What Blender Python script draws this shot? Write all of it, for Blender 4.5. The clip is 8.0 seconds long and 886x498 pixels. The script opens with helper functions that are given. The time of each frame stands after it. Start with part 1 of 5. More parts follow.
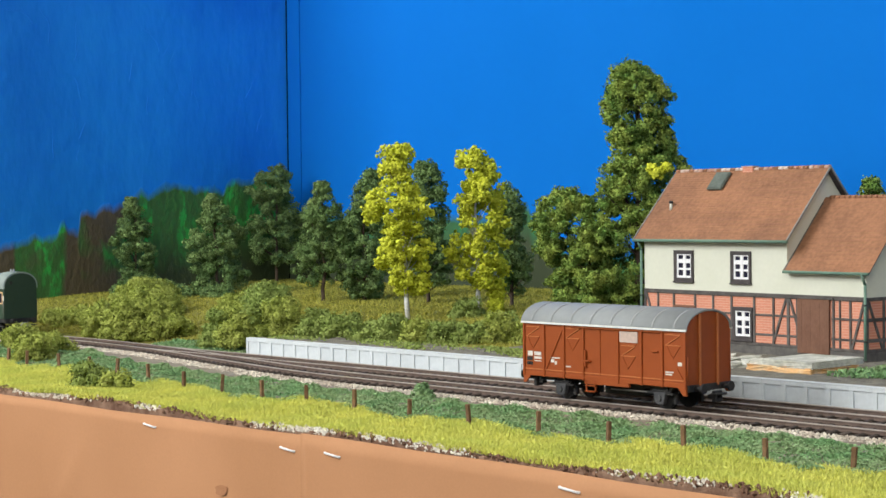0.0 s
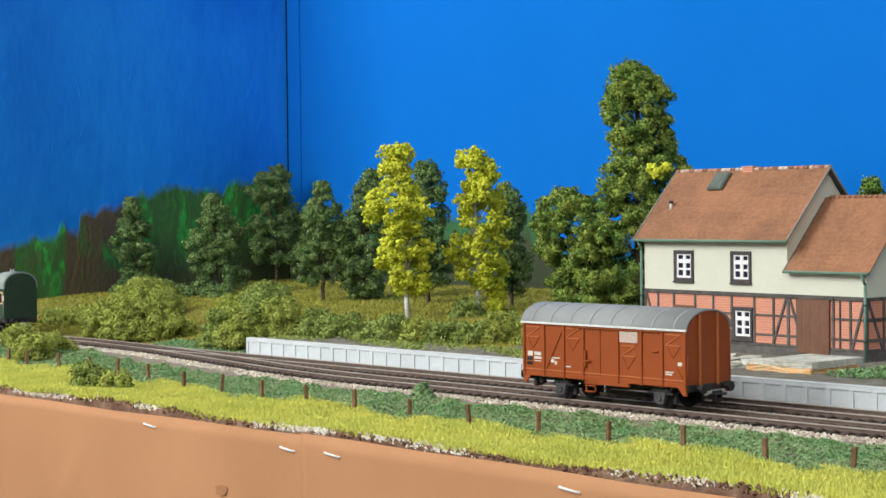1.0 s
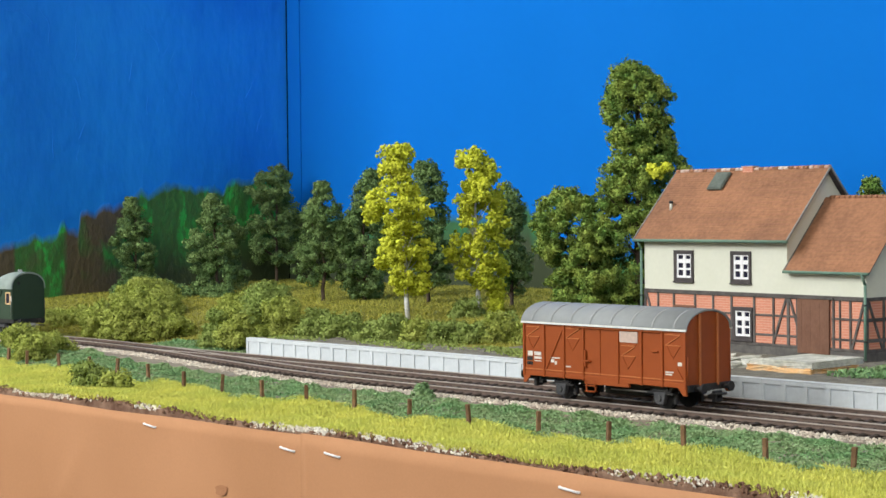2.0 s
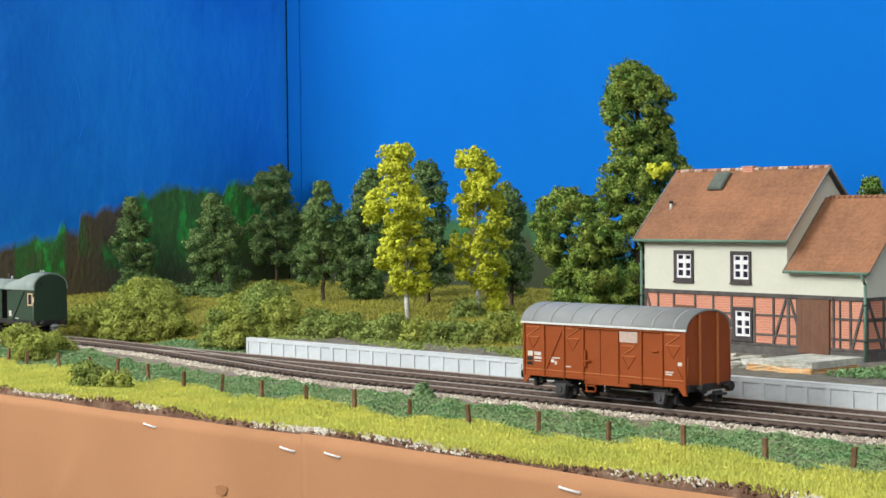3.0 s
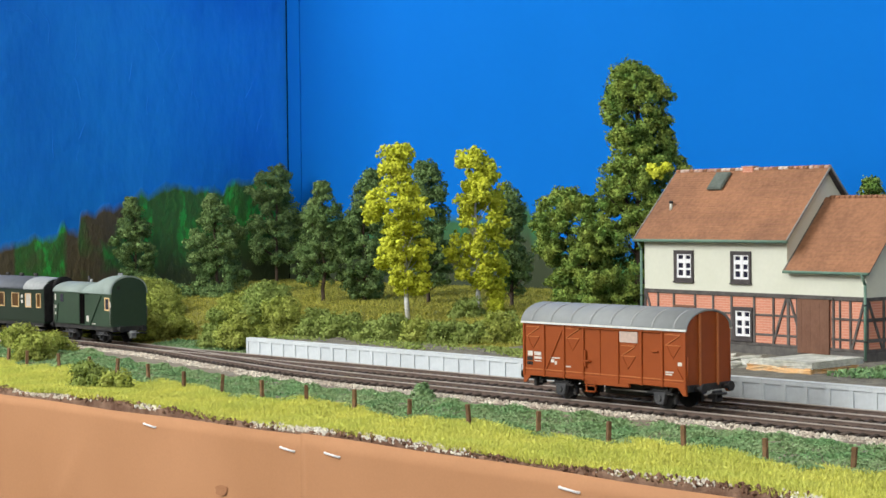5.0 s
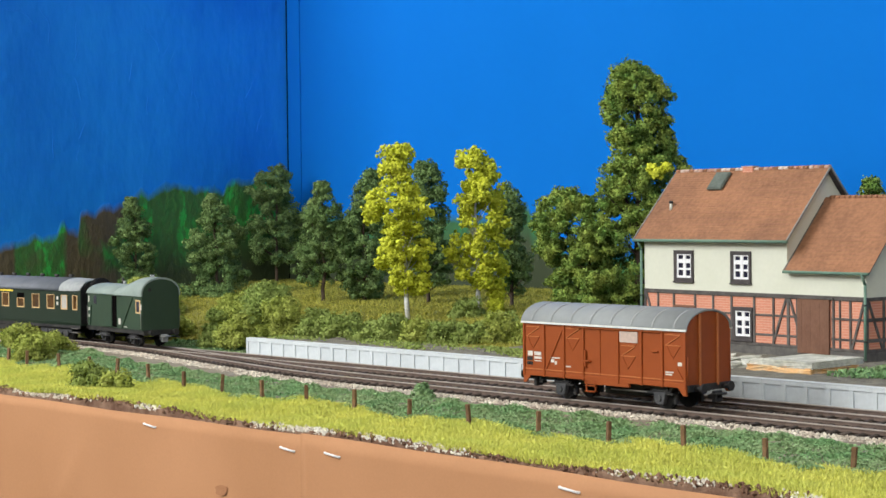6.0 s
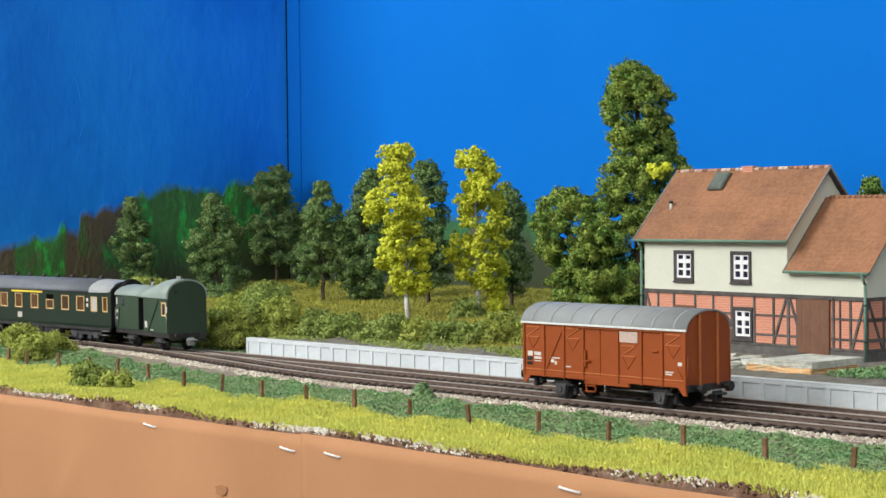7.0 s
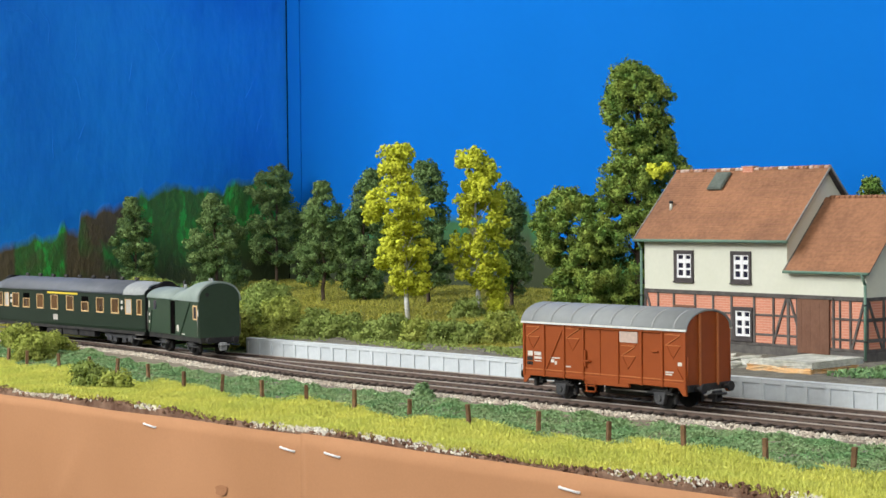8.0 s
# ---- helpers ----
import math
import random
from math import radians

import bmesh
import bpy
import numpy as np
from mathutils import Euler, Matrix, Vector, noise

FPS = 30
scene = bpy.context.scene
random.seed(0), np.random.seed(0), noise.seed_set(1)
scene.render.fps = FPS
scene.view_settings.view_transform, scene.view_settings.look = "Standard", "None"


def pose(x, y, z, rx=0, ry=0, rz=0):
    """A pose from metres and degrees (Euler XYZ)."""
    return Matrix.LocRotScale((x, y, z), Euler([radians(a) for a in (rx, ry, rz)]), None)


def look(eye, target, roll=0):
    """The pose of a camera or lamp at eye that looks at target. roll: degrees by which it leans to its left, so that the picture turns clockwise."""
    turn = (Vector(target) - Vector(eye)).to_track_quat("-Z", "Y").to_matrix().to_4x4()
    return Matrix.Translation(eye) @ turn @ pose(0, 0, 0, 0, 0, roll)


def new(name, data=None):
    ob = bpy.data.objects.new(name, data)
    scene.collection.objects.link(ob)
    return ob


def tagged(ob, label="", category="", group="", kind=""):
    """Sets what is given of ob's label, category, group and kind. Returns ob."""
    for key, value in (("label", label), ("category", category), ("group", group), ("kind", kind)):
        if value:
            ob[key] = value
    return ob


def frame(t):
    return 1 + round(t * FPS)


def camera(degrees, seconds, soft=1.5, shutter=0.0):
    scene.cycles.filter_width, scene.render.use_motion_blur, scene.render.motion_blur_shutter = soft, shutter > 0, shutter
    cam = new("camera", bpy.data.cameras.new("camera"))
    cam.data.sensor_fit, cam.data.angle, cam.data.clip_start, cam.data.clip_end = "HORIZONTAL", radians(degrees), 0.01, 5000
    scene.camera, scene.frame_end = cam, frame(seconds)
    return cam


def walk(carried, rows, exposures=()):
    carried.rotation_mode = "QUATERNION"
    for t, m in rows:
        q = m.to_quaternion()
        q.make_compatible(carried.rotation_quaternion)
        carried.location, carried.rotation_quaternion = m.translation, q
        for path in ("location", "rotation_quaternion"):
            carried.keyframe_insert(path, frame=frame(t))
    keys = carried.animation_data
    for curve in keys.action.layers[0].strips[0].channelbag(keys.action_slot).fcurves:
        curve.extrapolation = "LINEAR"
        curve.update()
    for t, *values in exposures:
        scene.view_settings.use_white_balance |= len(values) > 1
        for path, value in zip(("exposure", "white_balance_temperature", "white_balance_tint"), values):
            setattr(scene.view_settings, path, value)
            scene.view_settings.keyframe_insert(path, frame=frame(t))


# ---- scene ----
cam = camera(28.3625, 8.0)
EYE = (0.63097, -0.64676, 0.09605)
PITCH = radians(1.315)
walk(cam, [(t, look(EYE, (EYE[0] - 0.7386 * math.cos(PITCH), EYE[1] + 0.6741 * math.cos(PITCH), EYE[2] - math.sin(PITCH)), -0.62)) for t in (0.0, 8.0)])

# ---- light: a room with one big window, daylight through it, and an added weaker lamp ----
world = bpy.data.worlds.new("world")
scene.world = world
world.use_nodes = True
sky = world.node_tree.nodes.new("ShaderNodeTexSky")
sky.sky_type, sky.sun_disc = "NISHITA", False
sky.sun_elevation, sky.sun_rotation = radians(40), radians(200)
world.node_tree.links.new(sky.outputs[0], world.node_tree.nodes["Background"].inputs[0])
world.node_tree.nodes["Background"].inputs[1].default_value = 0.12


def window_light(x, y, z, target, sx, sy, watts, color):
    data = bpy.data.lights.new("window_daylight", "AREA")
    data.shape, data.size, data.size_y, data.energy, data.color = "RECTANGLE", sx, sy, watts, color
    ob = new("window_daylight", data)
    ob.matrix_world = look((x, y, z), target)


window_light(-1.15, -1.92, 1.40, (-1.15, 0.0, 1.40), 1.5, 1.3, 80.0, (0.975, 0.987, 0.965))
# weaker lamp added to brighten sides facing +x; its source is unseen
window_light(1.30, -1.92, 1.40, (1.30, 0.0, 1.40), 1.0, 1.3, 24.0, (0.975, 0.987, 0.965))
scene.view_settings.exposure = 0.0

# ---- materials ----
MM = 0.001


def material(name, a, b=None, scale=300.0, rough=0.8, metal=0.0, bump=0.0, bump_scale=None, stretch=(1, 1, 1), fine=None, island=0.0, item=0.0, spec=0.3, detail=4.0, speck=0.1):
    """Two colours mixed by noise at one scale, darker and lighter grains at a finer one, relief from the finer one."""
    m = bpy.data.materials.new(name)
    m.use_nodes = True
    n, l = m.node_tree.nodes, m.node_tree.links
    p = n["Principled BSDF"]
    p.inputs["Roughness"].default_value, p.inputs["Metallic"].default_value = rough, metal
    p.inputs["Specular IOR Level"].default_value = spec
    co = n.new("ShaderNodeTexCoord")
    mp = n.new("ShaderNodeMapping")
    mp.inputs["Scale"].default_value = stretch
    l.new(co.outputs["Object"], mp.inputs[0])
    big = n.new("ShaderNodeTexNoise")
    big.inputs["Scale"].default_value, big.inputs["Detail"].default_value = scale, detail
    l.new(mp.outputs[0], big.inputs["Vector"])
    ramp = n.new("ShaderNodeMapRange")
    ramp.inputs[1].default_value, ramp.inputs[2].default_value = 0.35, 0.65
    l.new(big.outputs[0], ramp.inputs[0])
    mix = n.new("ShaderNodeMix")
    mix.data_type = "RGBA"
    mix.inputs[6].default_value, mix.inputs[7].default_value = (*a, 1), (*(b or a), 1)
    l.new(ramp.outputs[0], mix.inputs[0])
    out = mix.outputs[2]
    small = n.new("ShaderNodeTexNoise")
    small.inputs["Scale"].default_value, small.inputs["Detail"].default_value = fine or scale * 6, 3
    l.new(mp.outputs[0], small.inputs["Vector"])
    grain = n.new("ShaderNodeMapRange")
    grain.inputs[1].default_value, grain.inputs[2].default_value = 0.3, 0.7
    grain.inputs[3].default_value, grain.inputs[4].default_value = 1 - speck, 1 + speck
    l.new(small.outputs[0], grain.inputs[0])
    value = grain.outputs[0]
    if island or item:
        src = n.new("ShaderNodeNewGeometry").outputs["Random Per Island"] if island else n.new("ShaderNodeObjectInfo").outputs["Random"]
        r = n.new("ShaderNodeMapRange")
        amount = island or item
        r.inputs[3].default_value, r.inputs[4].default_value = 1 - amount, 1 + amount
        l.new(src, r.inputs[0])
        mul = n.new("ShaderNodeMath")
        mul.operation = "MULTIPLY"
        l.new(value, mul.inputs[0]), l.new(r.outputs[0], mul.inputs[1])
        value = mul.outputs[0]
    vm = n.new("ShaderNodeVectorMath")
    vm.operation = "SCALE"
    l.new(out, vm.inputs[0]), l.new(value, vm.inputs[3])
    l.new(vm.outputs[0], p.inputs["Base Color"])
    if bump:
        bp = n.new("ShaderNodeBump")
        bp.inputs["Strength"].default_value, bp.inputs["Distance"].default_value = 1.0, bump * MM
        tex = n.new("ShaderNodeTexNoise")
        tex.inputs["Scale"].default_value = bump_scale or scale * 4
        l.new(mp.outputs[0], tex.inputs["Vector"])
        l.new(tex.outputs[0], bp.inputs["Height"]), l.new(bp.outputs[0], p.inputs["Normal"])
    return m


def painted_sky(name, blue_a, blue_b, axis, lo, hi, profile, brown, greens, relief, bias, ragged=0.007, foot=(0.03, 0.075), gloss=(0.85, 0.06)):
    """Hand-painted backdrop: sky blue in brush strokes, above an uneven edge of painted greenery. profile: (share, height in m)."""
    m = bpy.data.materials.new(name)
    m.use_nodes = True
    n, l = m.node_tree.nodes, m.node_tree.links
    p = n["Principled BSDF"]
    p.inputs["Roughness"].default_value, p.inputs["Specular IOR Level"].default_value = gloss
    co = n.new("ShaderNodeTexCoord")
    sep = n.new("ShaderNodeSeparateXYZ")
    l.new(co.outputs["Object"], sep.inputs[0])

    def noise_of(scale, stretch, detail=4.0):
        mp = n.new("ShaderNodeMapping")
        mp.inputs["Scale"].default_value = stretch
        l.new(co.outputs["Object"], mp.inputs[0])
        t = n.new("ShaderNodeTexNoise")
        t.inputs["Scale"].default_value, t.inputs["Detail"].default_value = scale, detail
        l.new(mp.outputs[0], t.inputs["Vector"])
        return t.outputs[0]

    def remap(src, a, b, c=0.0, d=1.0):
        r = n.new("ShaderNodeMapRange")
        r.inputs[1].default_value, r.inputs[2].default_value, r.inputs[3].default_value, r.inputs[4].default_value = a, b, c, d
        l.new(src, r.inputs[0])
        return r.outputs[0]

    def blend(f, a, b):
        x = n.new("ShaderNodeMix")
        x.data_type = "RGBA"
        l.new(f, x.inputs[0])
        for k, v in ((6, a), (7, b)):
            if isinstance(v, tuple):
                x.inputs[k].default_value = (*v, 1)
            else:
                l.new(v, x.inputs[k])
        return x.outputs[2]

    def math_of(op, a, b):
        x = n.new("ShaderNodeMath")
        x.operation = op
        for k, v in ((0, a), (1, b)):
            if isinstance(v, float):
                x.inputs[k].default_value = v
            else:
                l.new(v, x.inputs[k])
        return x.outputs[0]

    strokes = noise_of(8.0, (1, 1, 0.75))
    sky_paint = blend(remap(strokes, 0.35, 0.65), blue_a, blue_b)
    ramp = n.new("ShaderNodeValToRGB")
    els = ramp.color_ramp.elements
    for k, (share, height) in enumerate(profile):
        e = els[k] if k < 2 else els.new(share)
        e.position = share
    for e, (share, height) in zip(sorted(els, key=lambda q: q.position), profile):
        e.color = (height * 4, height * 4, height * 4, 1)
    l.new(remap(sep.outputs[axis], lo, hi), ramp.inputs[0])
    edge = math_of("MULTIPLY", ramp.outputs[0], 0.25)
    edge = math_of("ADD", edge, remap(noise_of(60.0, (1, 1, 0.5)), 0.0, 1.0, -ragged, ragged))
    inside = remap(math_of("SUBTRACT", edge, sep.outputs[2]), -0.004, 0.005)
    low = remap(math_of("SUBTRACT", edge, sep.outputs[2]), *foot)
    share = n.new("ShaderNodeValToRGB")
    for k, (place, amount) in enumerate(bias):
        e = share.color_ramp.elements[k] if k < 2 else share.color_ramp.elements.new(place)
        e.position = place
    for e, (place, amount) in zip(sorted(share.color_ramp.elements, key=lambda q: q.position), bias):
        e.color = (amount, amount, amount, 1)
    l.new(remap(sep.outputs[axis], lo, hi), share.inputs[0])
    patch = remap(math_of("ADD", noise_of(15.0, (1, 1, 0.95), 4.0), share.outputs[0]), 0.94, 1.06)
    fresh = remap(noise_of(34.0, (1, 1, 0.4), 6.0), 0.50, 0.60)
    dabs = remap(noise_of(170.0, (1, 1, 0.55), 8.0), 0.46, 0.60)
    green = blend(math_of("MULTIPLY", math_of("ADD", fresh, 0.12), math_of("ADD", dabs, 0.25)), greens[0], greens[1])
    ground_paint = blend(low, blend(patch, green, brown), blend(remap(patch, 0.0, 1.0, 0.3, 0.95), (greens[0][0] * 0.6, greens[0][1] * 0.5, greens[0][2] * 0.6), brown))
    l.new(blend(inside, sky_paint, ground_paint), p.inputs["Base Color"])
    bp = n.new("ShaderNodeBump")
    bp.inputs["Distance"].default_value = relief * MM
    h = math_of("ADD", math_of("MULTIPLY", noise_of(45.0, (1, 1, 0.5), 7.0), 0.6), noise_of(11.0, (1, 1, 0.7), 3.0))
    h = math_of("ADD", h, math_of("MULTIPLY", math_of("MULTIPLY", inside, 0.6), noise_of(210.0, (1, 1, 0.6), 6.0)))
    l.new(h, bp.inputs["Height"]), l.new(bp.outputs[0], p.inputs["Normal"])
    return m


SKY_LEFT = painted_sky("sky_paint_brushed", (0.006, 0.215, 0.82), (0.012, 0.30, 0.95), 1, 0.143, 0.477,
                       [(0.0, 0.064), (0.04, 0.069), (0.085, 0.072), (0.106, 0.075), (0.129, 0.071), (0.174, 0.072), (0.19, 0.084), (0.2, 0.086), (0.212, 0.079), (0.243, 0.079), (0.255, 0.094), (0.275, 0.096), (0.303, 0.093),
                        (0.332, 0.101), (0.408, 0.104), (0.437, 0.111), (0.457, 0.115), (0.48, 0.112), (0.526, 0.120), (0.626, 0.1215), (0.646, 0.117), (0.677, 0.120), (0.718, 0.120), (0.749, 0.113), (0.762, 0.124), (0.85, 0.126), (1.0, 0.134)],
                       (0.125, 0.10, 0.062), ((0.065, 0.165, 0.045), (0.05, 0.47, 0.08)), 3.4,
                       [(0.0, 0.58), (0.035, 0.50), (0.05, 0.26), (0.19, 0.26), (0.225, 0.58), (0.25, 0.46), (0.30, 0.54), (0.36, 0.48), (0.43, 0.36), (0.47, 0.22), (0.70, 0.24), (0.76, 0.34), (1.0, 0.36)],
                       0.008, (0.040, 0.085), (0.6, 0.25))
SKY_BACK = painted_sky("sky_paint_smooth", (0.003, 0.152, 0.585), (0.004, 0.160, 0.61), 0, -0.84, 0.84,
                       [(0.0, 0.09), (0.12, 0.088), (0.17, 0.085), (0.196, 0.09), (0.201, 0.099), (0.211, 0.098), (0.214, 0.083), (0.22, 0.088), (0.225, 0.079), (0.234, 0.062), (0.24, 0.054), (1.0, 0.05)],
                       (0.135, 0.108, 0.066), ((0.05, 0.13, 0.06), (0.03, 0.24, 0.08)), 0.15,
                       [(0.0, 0.4), (0.18, 0.38), (0.2, 0.28), (1.0, 0.4)], 0.004, (0.013, 0.034))
ROOM_WHITE = material("room_wall_paint", (0.72, 0.70, 0.66), (0.68, 0.66, 0.62), 3.0, 0.9, bump=1.0, bump_scale=80)
ROOM_FLOOR = material("room_carpet", (0.30, 0.26, 0.22), (0.25, 0.21, 0.18), 20.0, 0.95)
PAPER = material("orange_paper", (0.45, 0.225, 0.11), (0.52, 0.265, 0.135), 7.0, 0.75, fine=900.0, spec=0.2, speck=0.025)
SOIL = material("brown_soil", (0.235, 0.20, 0.15), (0.30, 0.265, 0.205), 90.0, 0.95, bump=0.5, bump_scale=900)
GRAVEL = material("grey_grit", (0.165, 0.155, 0.125), (0.25, 0.235, 0.195), 110.0, 0.95, bump=0.5, bump_scale=1300, fine=1500.0, speck=0.25)
HILL_GRASS = material("olive_turf", (0.23, 0.22, 0.045), (0.30, 0.28, 0.055), 45.0, 0.95, bump=0.6, bump_scale=900, fine=800.0)
PLASTER_EDGE = material("torn_plaster", (0.125, 0.066, 0.042), (0.25, 0.155, 0.105), 120.0, 0.95, bump=0.8, bump_scale=700)
PLASTER_BITS = material("plaster_crumbs", (0.80, 0.77, 0.69), (0.58, 0.50, 0.40), 60.0, 0.95, island=0.2)
BALLAST = material("track_ballast", (0.20, 0.165, 0.135), (0.145, 0.118, 0.098), 120.0, 0.95, bump=0.7, bump_scale=1000, fine=1400.0)
STONES = material("ballast_stones", (0.70, 0.65, 0.55), (0.47, 0.40, 0.33), 110.0, 0.95, island=0.35)
SLEEPER = material("brown_sleeper", (0.062, 0.048, 0.042), (0.10, 0.078, 0.066), 250.0, 0.85, bump=0.15, bump_scale=2500, item=0.3)
RAIL = material("rusty_rail", (0.115, 0.08, 0.064), (0.15, 0.108, 0.088), 200.0, 0.6, bump=0.05)
RAILTOP = material("polished_rail_head", (0.52, 0.46, 0.41), (0.40, 0.34, 0.30), 60.0, 0.35, metal=0.25)
CONCRETE = material("pale_grey_plastic", (0.61, 0.66, 0.69), (0.67, 0.715, 0.74), 60.0, 0.7, bump=0.08, bump_scale=1500, item=0.04, speck=0.04)
SLAB = material("weathered_concrete", (0.66, 0.66, 0.60), (0.44, 0.44, 0.38), 75.0, 0.9, bump=0.35, bump_scale=700, fine=330.0, speck=0.2)
ORANGE_BRICK_BASE = material("orange_base", (0.80, 0.46, 0.20), (0.72, 0.54, 0.33), 160.0, 0.9, bump=0.4, bump_scale=900)
POST = material("brown_post", (0.235, 0.135, 0.072), (0.165, 0.095, 0.052), 300.0, 0.85, item=0.2, bump=0.2, bump_scale=2000)
STAPLE = material("bright_staple_wire", (0.86, 0.86, 0.86), (0.82, 0.82, 0.83), 500.0, 0.35, metal=0.0)
YELLOW_GRASS = material("yellow_grass_fibre", (0.74, 0.73, 0.17), (0.62, 0.66, 0.15), 26.0, 0.9, island=0.2, spec=0.1)
GREEN_TURF = material("green_turf_foam", (0.185, 0.345, 0.15), (0.315, 0.43, 0.215), 38.0, 0.95, island=0.2, spec=0.1, detail=6.0)
OLIVE_TUFT = material("olive_grass_fibre", (0.30, 0.30, 0.06), (0.39, 0.37, 0.075), 40.0, 0.95, island=0.35, spec=0.1)
BUSH_LIGHT = material("olive_green_foam", (0.34, 0.40, 0.085), (0.43, 0.475, 0.12), 50.0, 0.95, island=0.2, spec=0.1)
BUSH_DARK = material("mid_green_foam", (0.245, 0.325, 0.085), (0.33, 0.40, 0.115), 50.0, 0.95, island=0.2, spec=0.1)
TREE_DARK = material("dark_green_foam", (0.13, 0.22, 0.075), (0.215, 0.31, 0.112), 55.0, 0.95, island=0.45, spec=0.1)
TREE_TALL = material("green_leaf_foam", (0.145, 0.26, 0.06), (0.31, 0.38, 0.08), 75.0, 0.95, island=0.38, spec=0.1)
BIRCH_LEAF = material("yellow_leaf_foam", (0.56, 0.60, 0.055), (0.66, 0.685, 0.07), 60.0, 0.95, island=0.16, spec=0.1)
BARK = material("brown_bark", (0.12, 0.085, 0.06), (0.08, 0.055, 0.04), 200.0, 0.9, bump=0.3, bump_scale=1500)
BIRCH_BARK = material("white_birch_bark", (0.70, 0.70, 0.67), (0.45, 0.44, 0.42), 160.0, 0.8, stretch=(1, 1, 3), bump=0.2)
PLASTER = material("cream_plaster", (0.64, 0.65, 0.545), (0.67, 0.675, 0.575), 35.0, 0.85, bump=0.06, bump_scale=1500, fine=400.0, speck=0.02)
TIMBER = material("dark_timber", (0.082, 0.074, 0.070), (0.135, 0.122, 0.115), 200.0, 0.8, bump=0.1, bump_scale=1500, item=0.2)
ROOF_TILE = material("brown_red_tiles", (0.345, 0.165, 0.09), (0.24, 0.118, 0.068), 30.0, 0.8, fine=420.0, item=0.03, detail=9.0, speck=0.16)
MORTAR = material("ridge_mortar", (0.66, 0.55, 0.48), (0.40, 0.18, 0.11), 130.0, 0.9)
GUTTER = material("green_gutter", (0.12, 0.22, 0.17), (0.16, 0.26, 0.20), 100.0, 0.6)
WHITE_PAINT = material("white_window_paint", (0.86, 0.86, 0.87), (0.82, 0.82, 0.84), 200.0, 0.5)
DARK_FRAME = material("dark_window_surround", (0.055, 0.048, 0.05), (0.075, 0.065, 0.065), 200.0, 0.7)
PANE = material("dark_glass", (0.012, 0.012, 0.03), (0.02, 0.02, 0.045), 200.0, 0.08, spec=0.6)
DOOR_BROWN = material("brown_door", (0.17, 0.082, 0.052), (0.20, 0.10, 0.064), 90.0, 0.7, stretch=(2, 2, 1))
STONE_BASE = material("dark_stone_plinth", (0.10, 0.095, 0.09), (0.15, 0.14, 0.13), 150.0, 0.9, bump=0.3, bump_scale=900)
WAGON_BROWN = material("red_brown_wagon_paint", (0.295, 0.062, 0.011), (0.32, 0.069, 0.014), 40.0, 0.5, fine=300.0, speck=0.04)
EDGE_AND_HIGHLIGHT_BROWN = material("light_brown_edge_and_highlight", (0.52, 0.17, 0.055), (0.48, 0.15, 0.05), 200.0, 0.55)
WAGON_ROOF = material("grey_wagon_roof", (0.27, 0.29, 0.30), (0.30, 0.32, 0.33), 50.0, 0.5, speck=0.04)
WAGON_WHITE = material("white_roof_edge", (0.78, 0.78, 0.76), (0.70, 0.70, 0.68), 90.0, 0.6)
LABEL = material("white_lettering", (0.75, 0.72, 0.68), (0.60, 0.55, 0.50), 900.0, 0.6)
LABEL_PINK = material("pale_blank_panel", (0.58, 0.44, 0.38), (0.54, 0.41, 0.36), 90.0, 0.7)
LABEL_BLACK = material("black_lettering", (0.02, 0.02, 0.02), (0.03, 0.03, 0.03), 90.0, 0.7)
BLACK = material("black_underframe", (0.022, 0.022, 0.025), (0.045, 0.043, 0.041), 160.0, 0.6)
STEEL = material("worn_steel", (0.30, 0.29, 0.28), (0.22, 0.21, 0.20), 150.0, 0.4, metal=0.7)
COUPLER = material("grey_coupler", (0.33, 0.34, 0.35), (0.28, 0.29, 0.30), 150.0, 0.5)
GREEN_PAINT = material("bottle_green_coach_paint", (0.0115, 0.025, 0.0155), (0.0135, 0.028, 0.0175), 30.0, 0.5, fine=300.0, speck=0.05)
GREEN_VAN = material("grey_green_van_paint", (0.030, 0.058, 0.036), (0.035, 0.066, 0.041), 30.0, 0.5, fine=300.0, speck=0.05)
COACH_ROOF = material("slate_grey_coach_roof", (0.125, 0.14, 0.17), (0.15, 0.165, 0.20), 40.0, 0.5, speck=0.05)
HIGHLIGHT_AND_VENT_GREY = material("pale_grey_roof_highlight_and_vents", (0.34, 0.36, 0.37), (0.30, 0.32, 0.33), 60.0, 0.5)
VAN_ROOF = material("grey_green_van_roof", (0.25, 0.31, 0.29), (0.29, 0.35, 0.33), 40.0, 0.5, speck=0.05)
CREAM_FRAME = material("brass_window_frame", (0.74, 0.50, 0.25), (0.64, 0.42, 0.20), 300.0, 0.5)
AMBER_PANE = material("brown_tinted_window", (0.135, 0.062, 0.017), (0.055, 0.03, 0.014), 70.0, 0.12, spec=0.6)
YELLOW_STRIPE = material("yellow_class_stripe", (0.75, 0.58, 0.06), (0.70, 0.54, 0.06), 200.0, 0.5)
PALE_PANE = material("frosted_window", (0.50, 0.47, 0.44), (0.46, 0.43, 0.40), 150.0, 0.4)
RUBBER_AND_SHADE = material("black_gangway_rubber_and_end_shade", (0.015, 0.015, 0.017), (0.028, 0.028, 0.03), 250.0, 0.8)


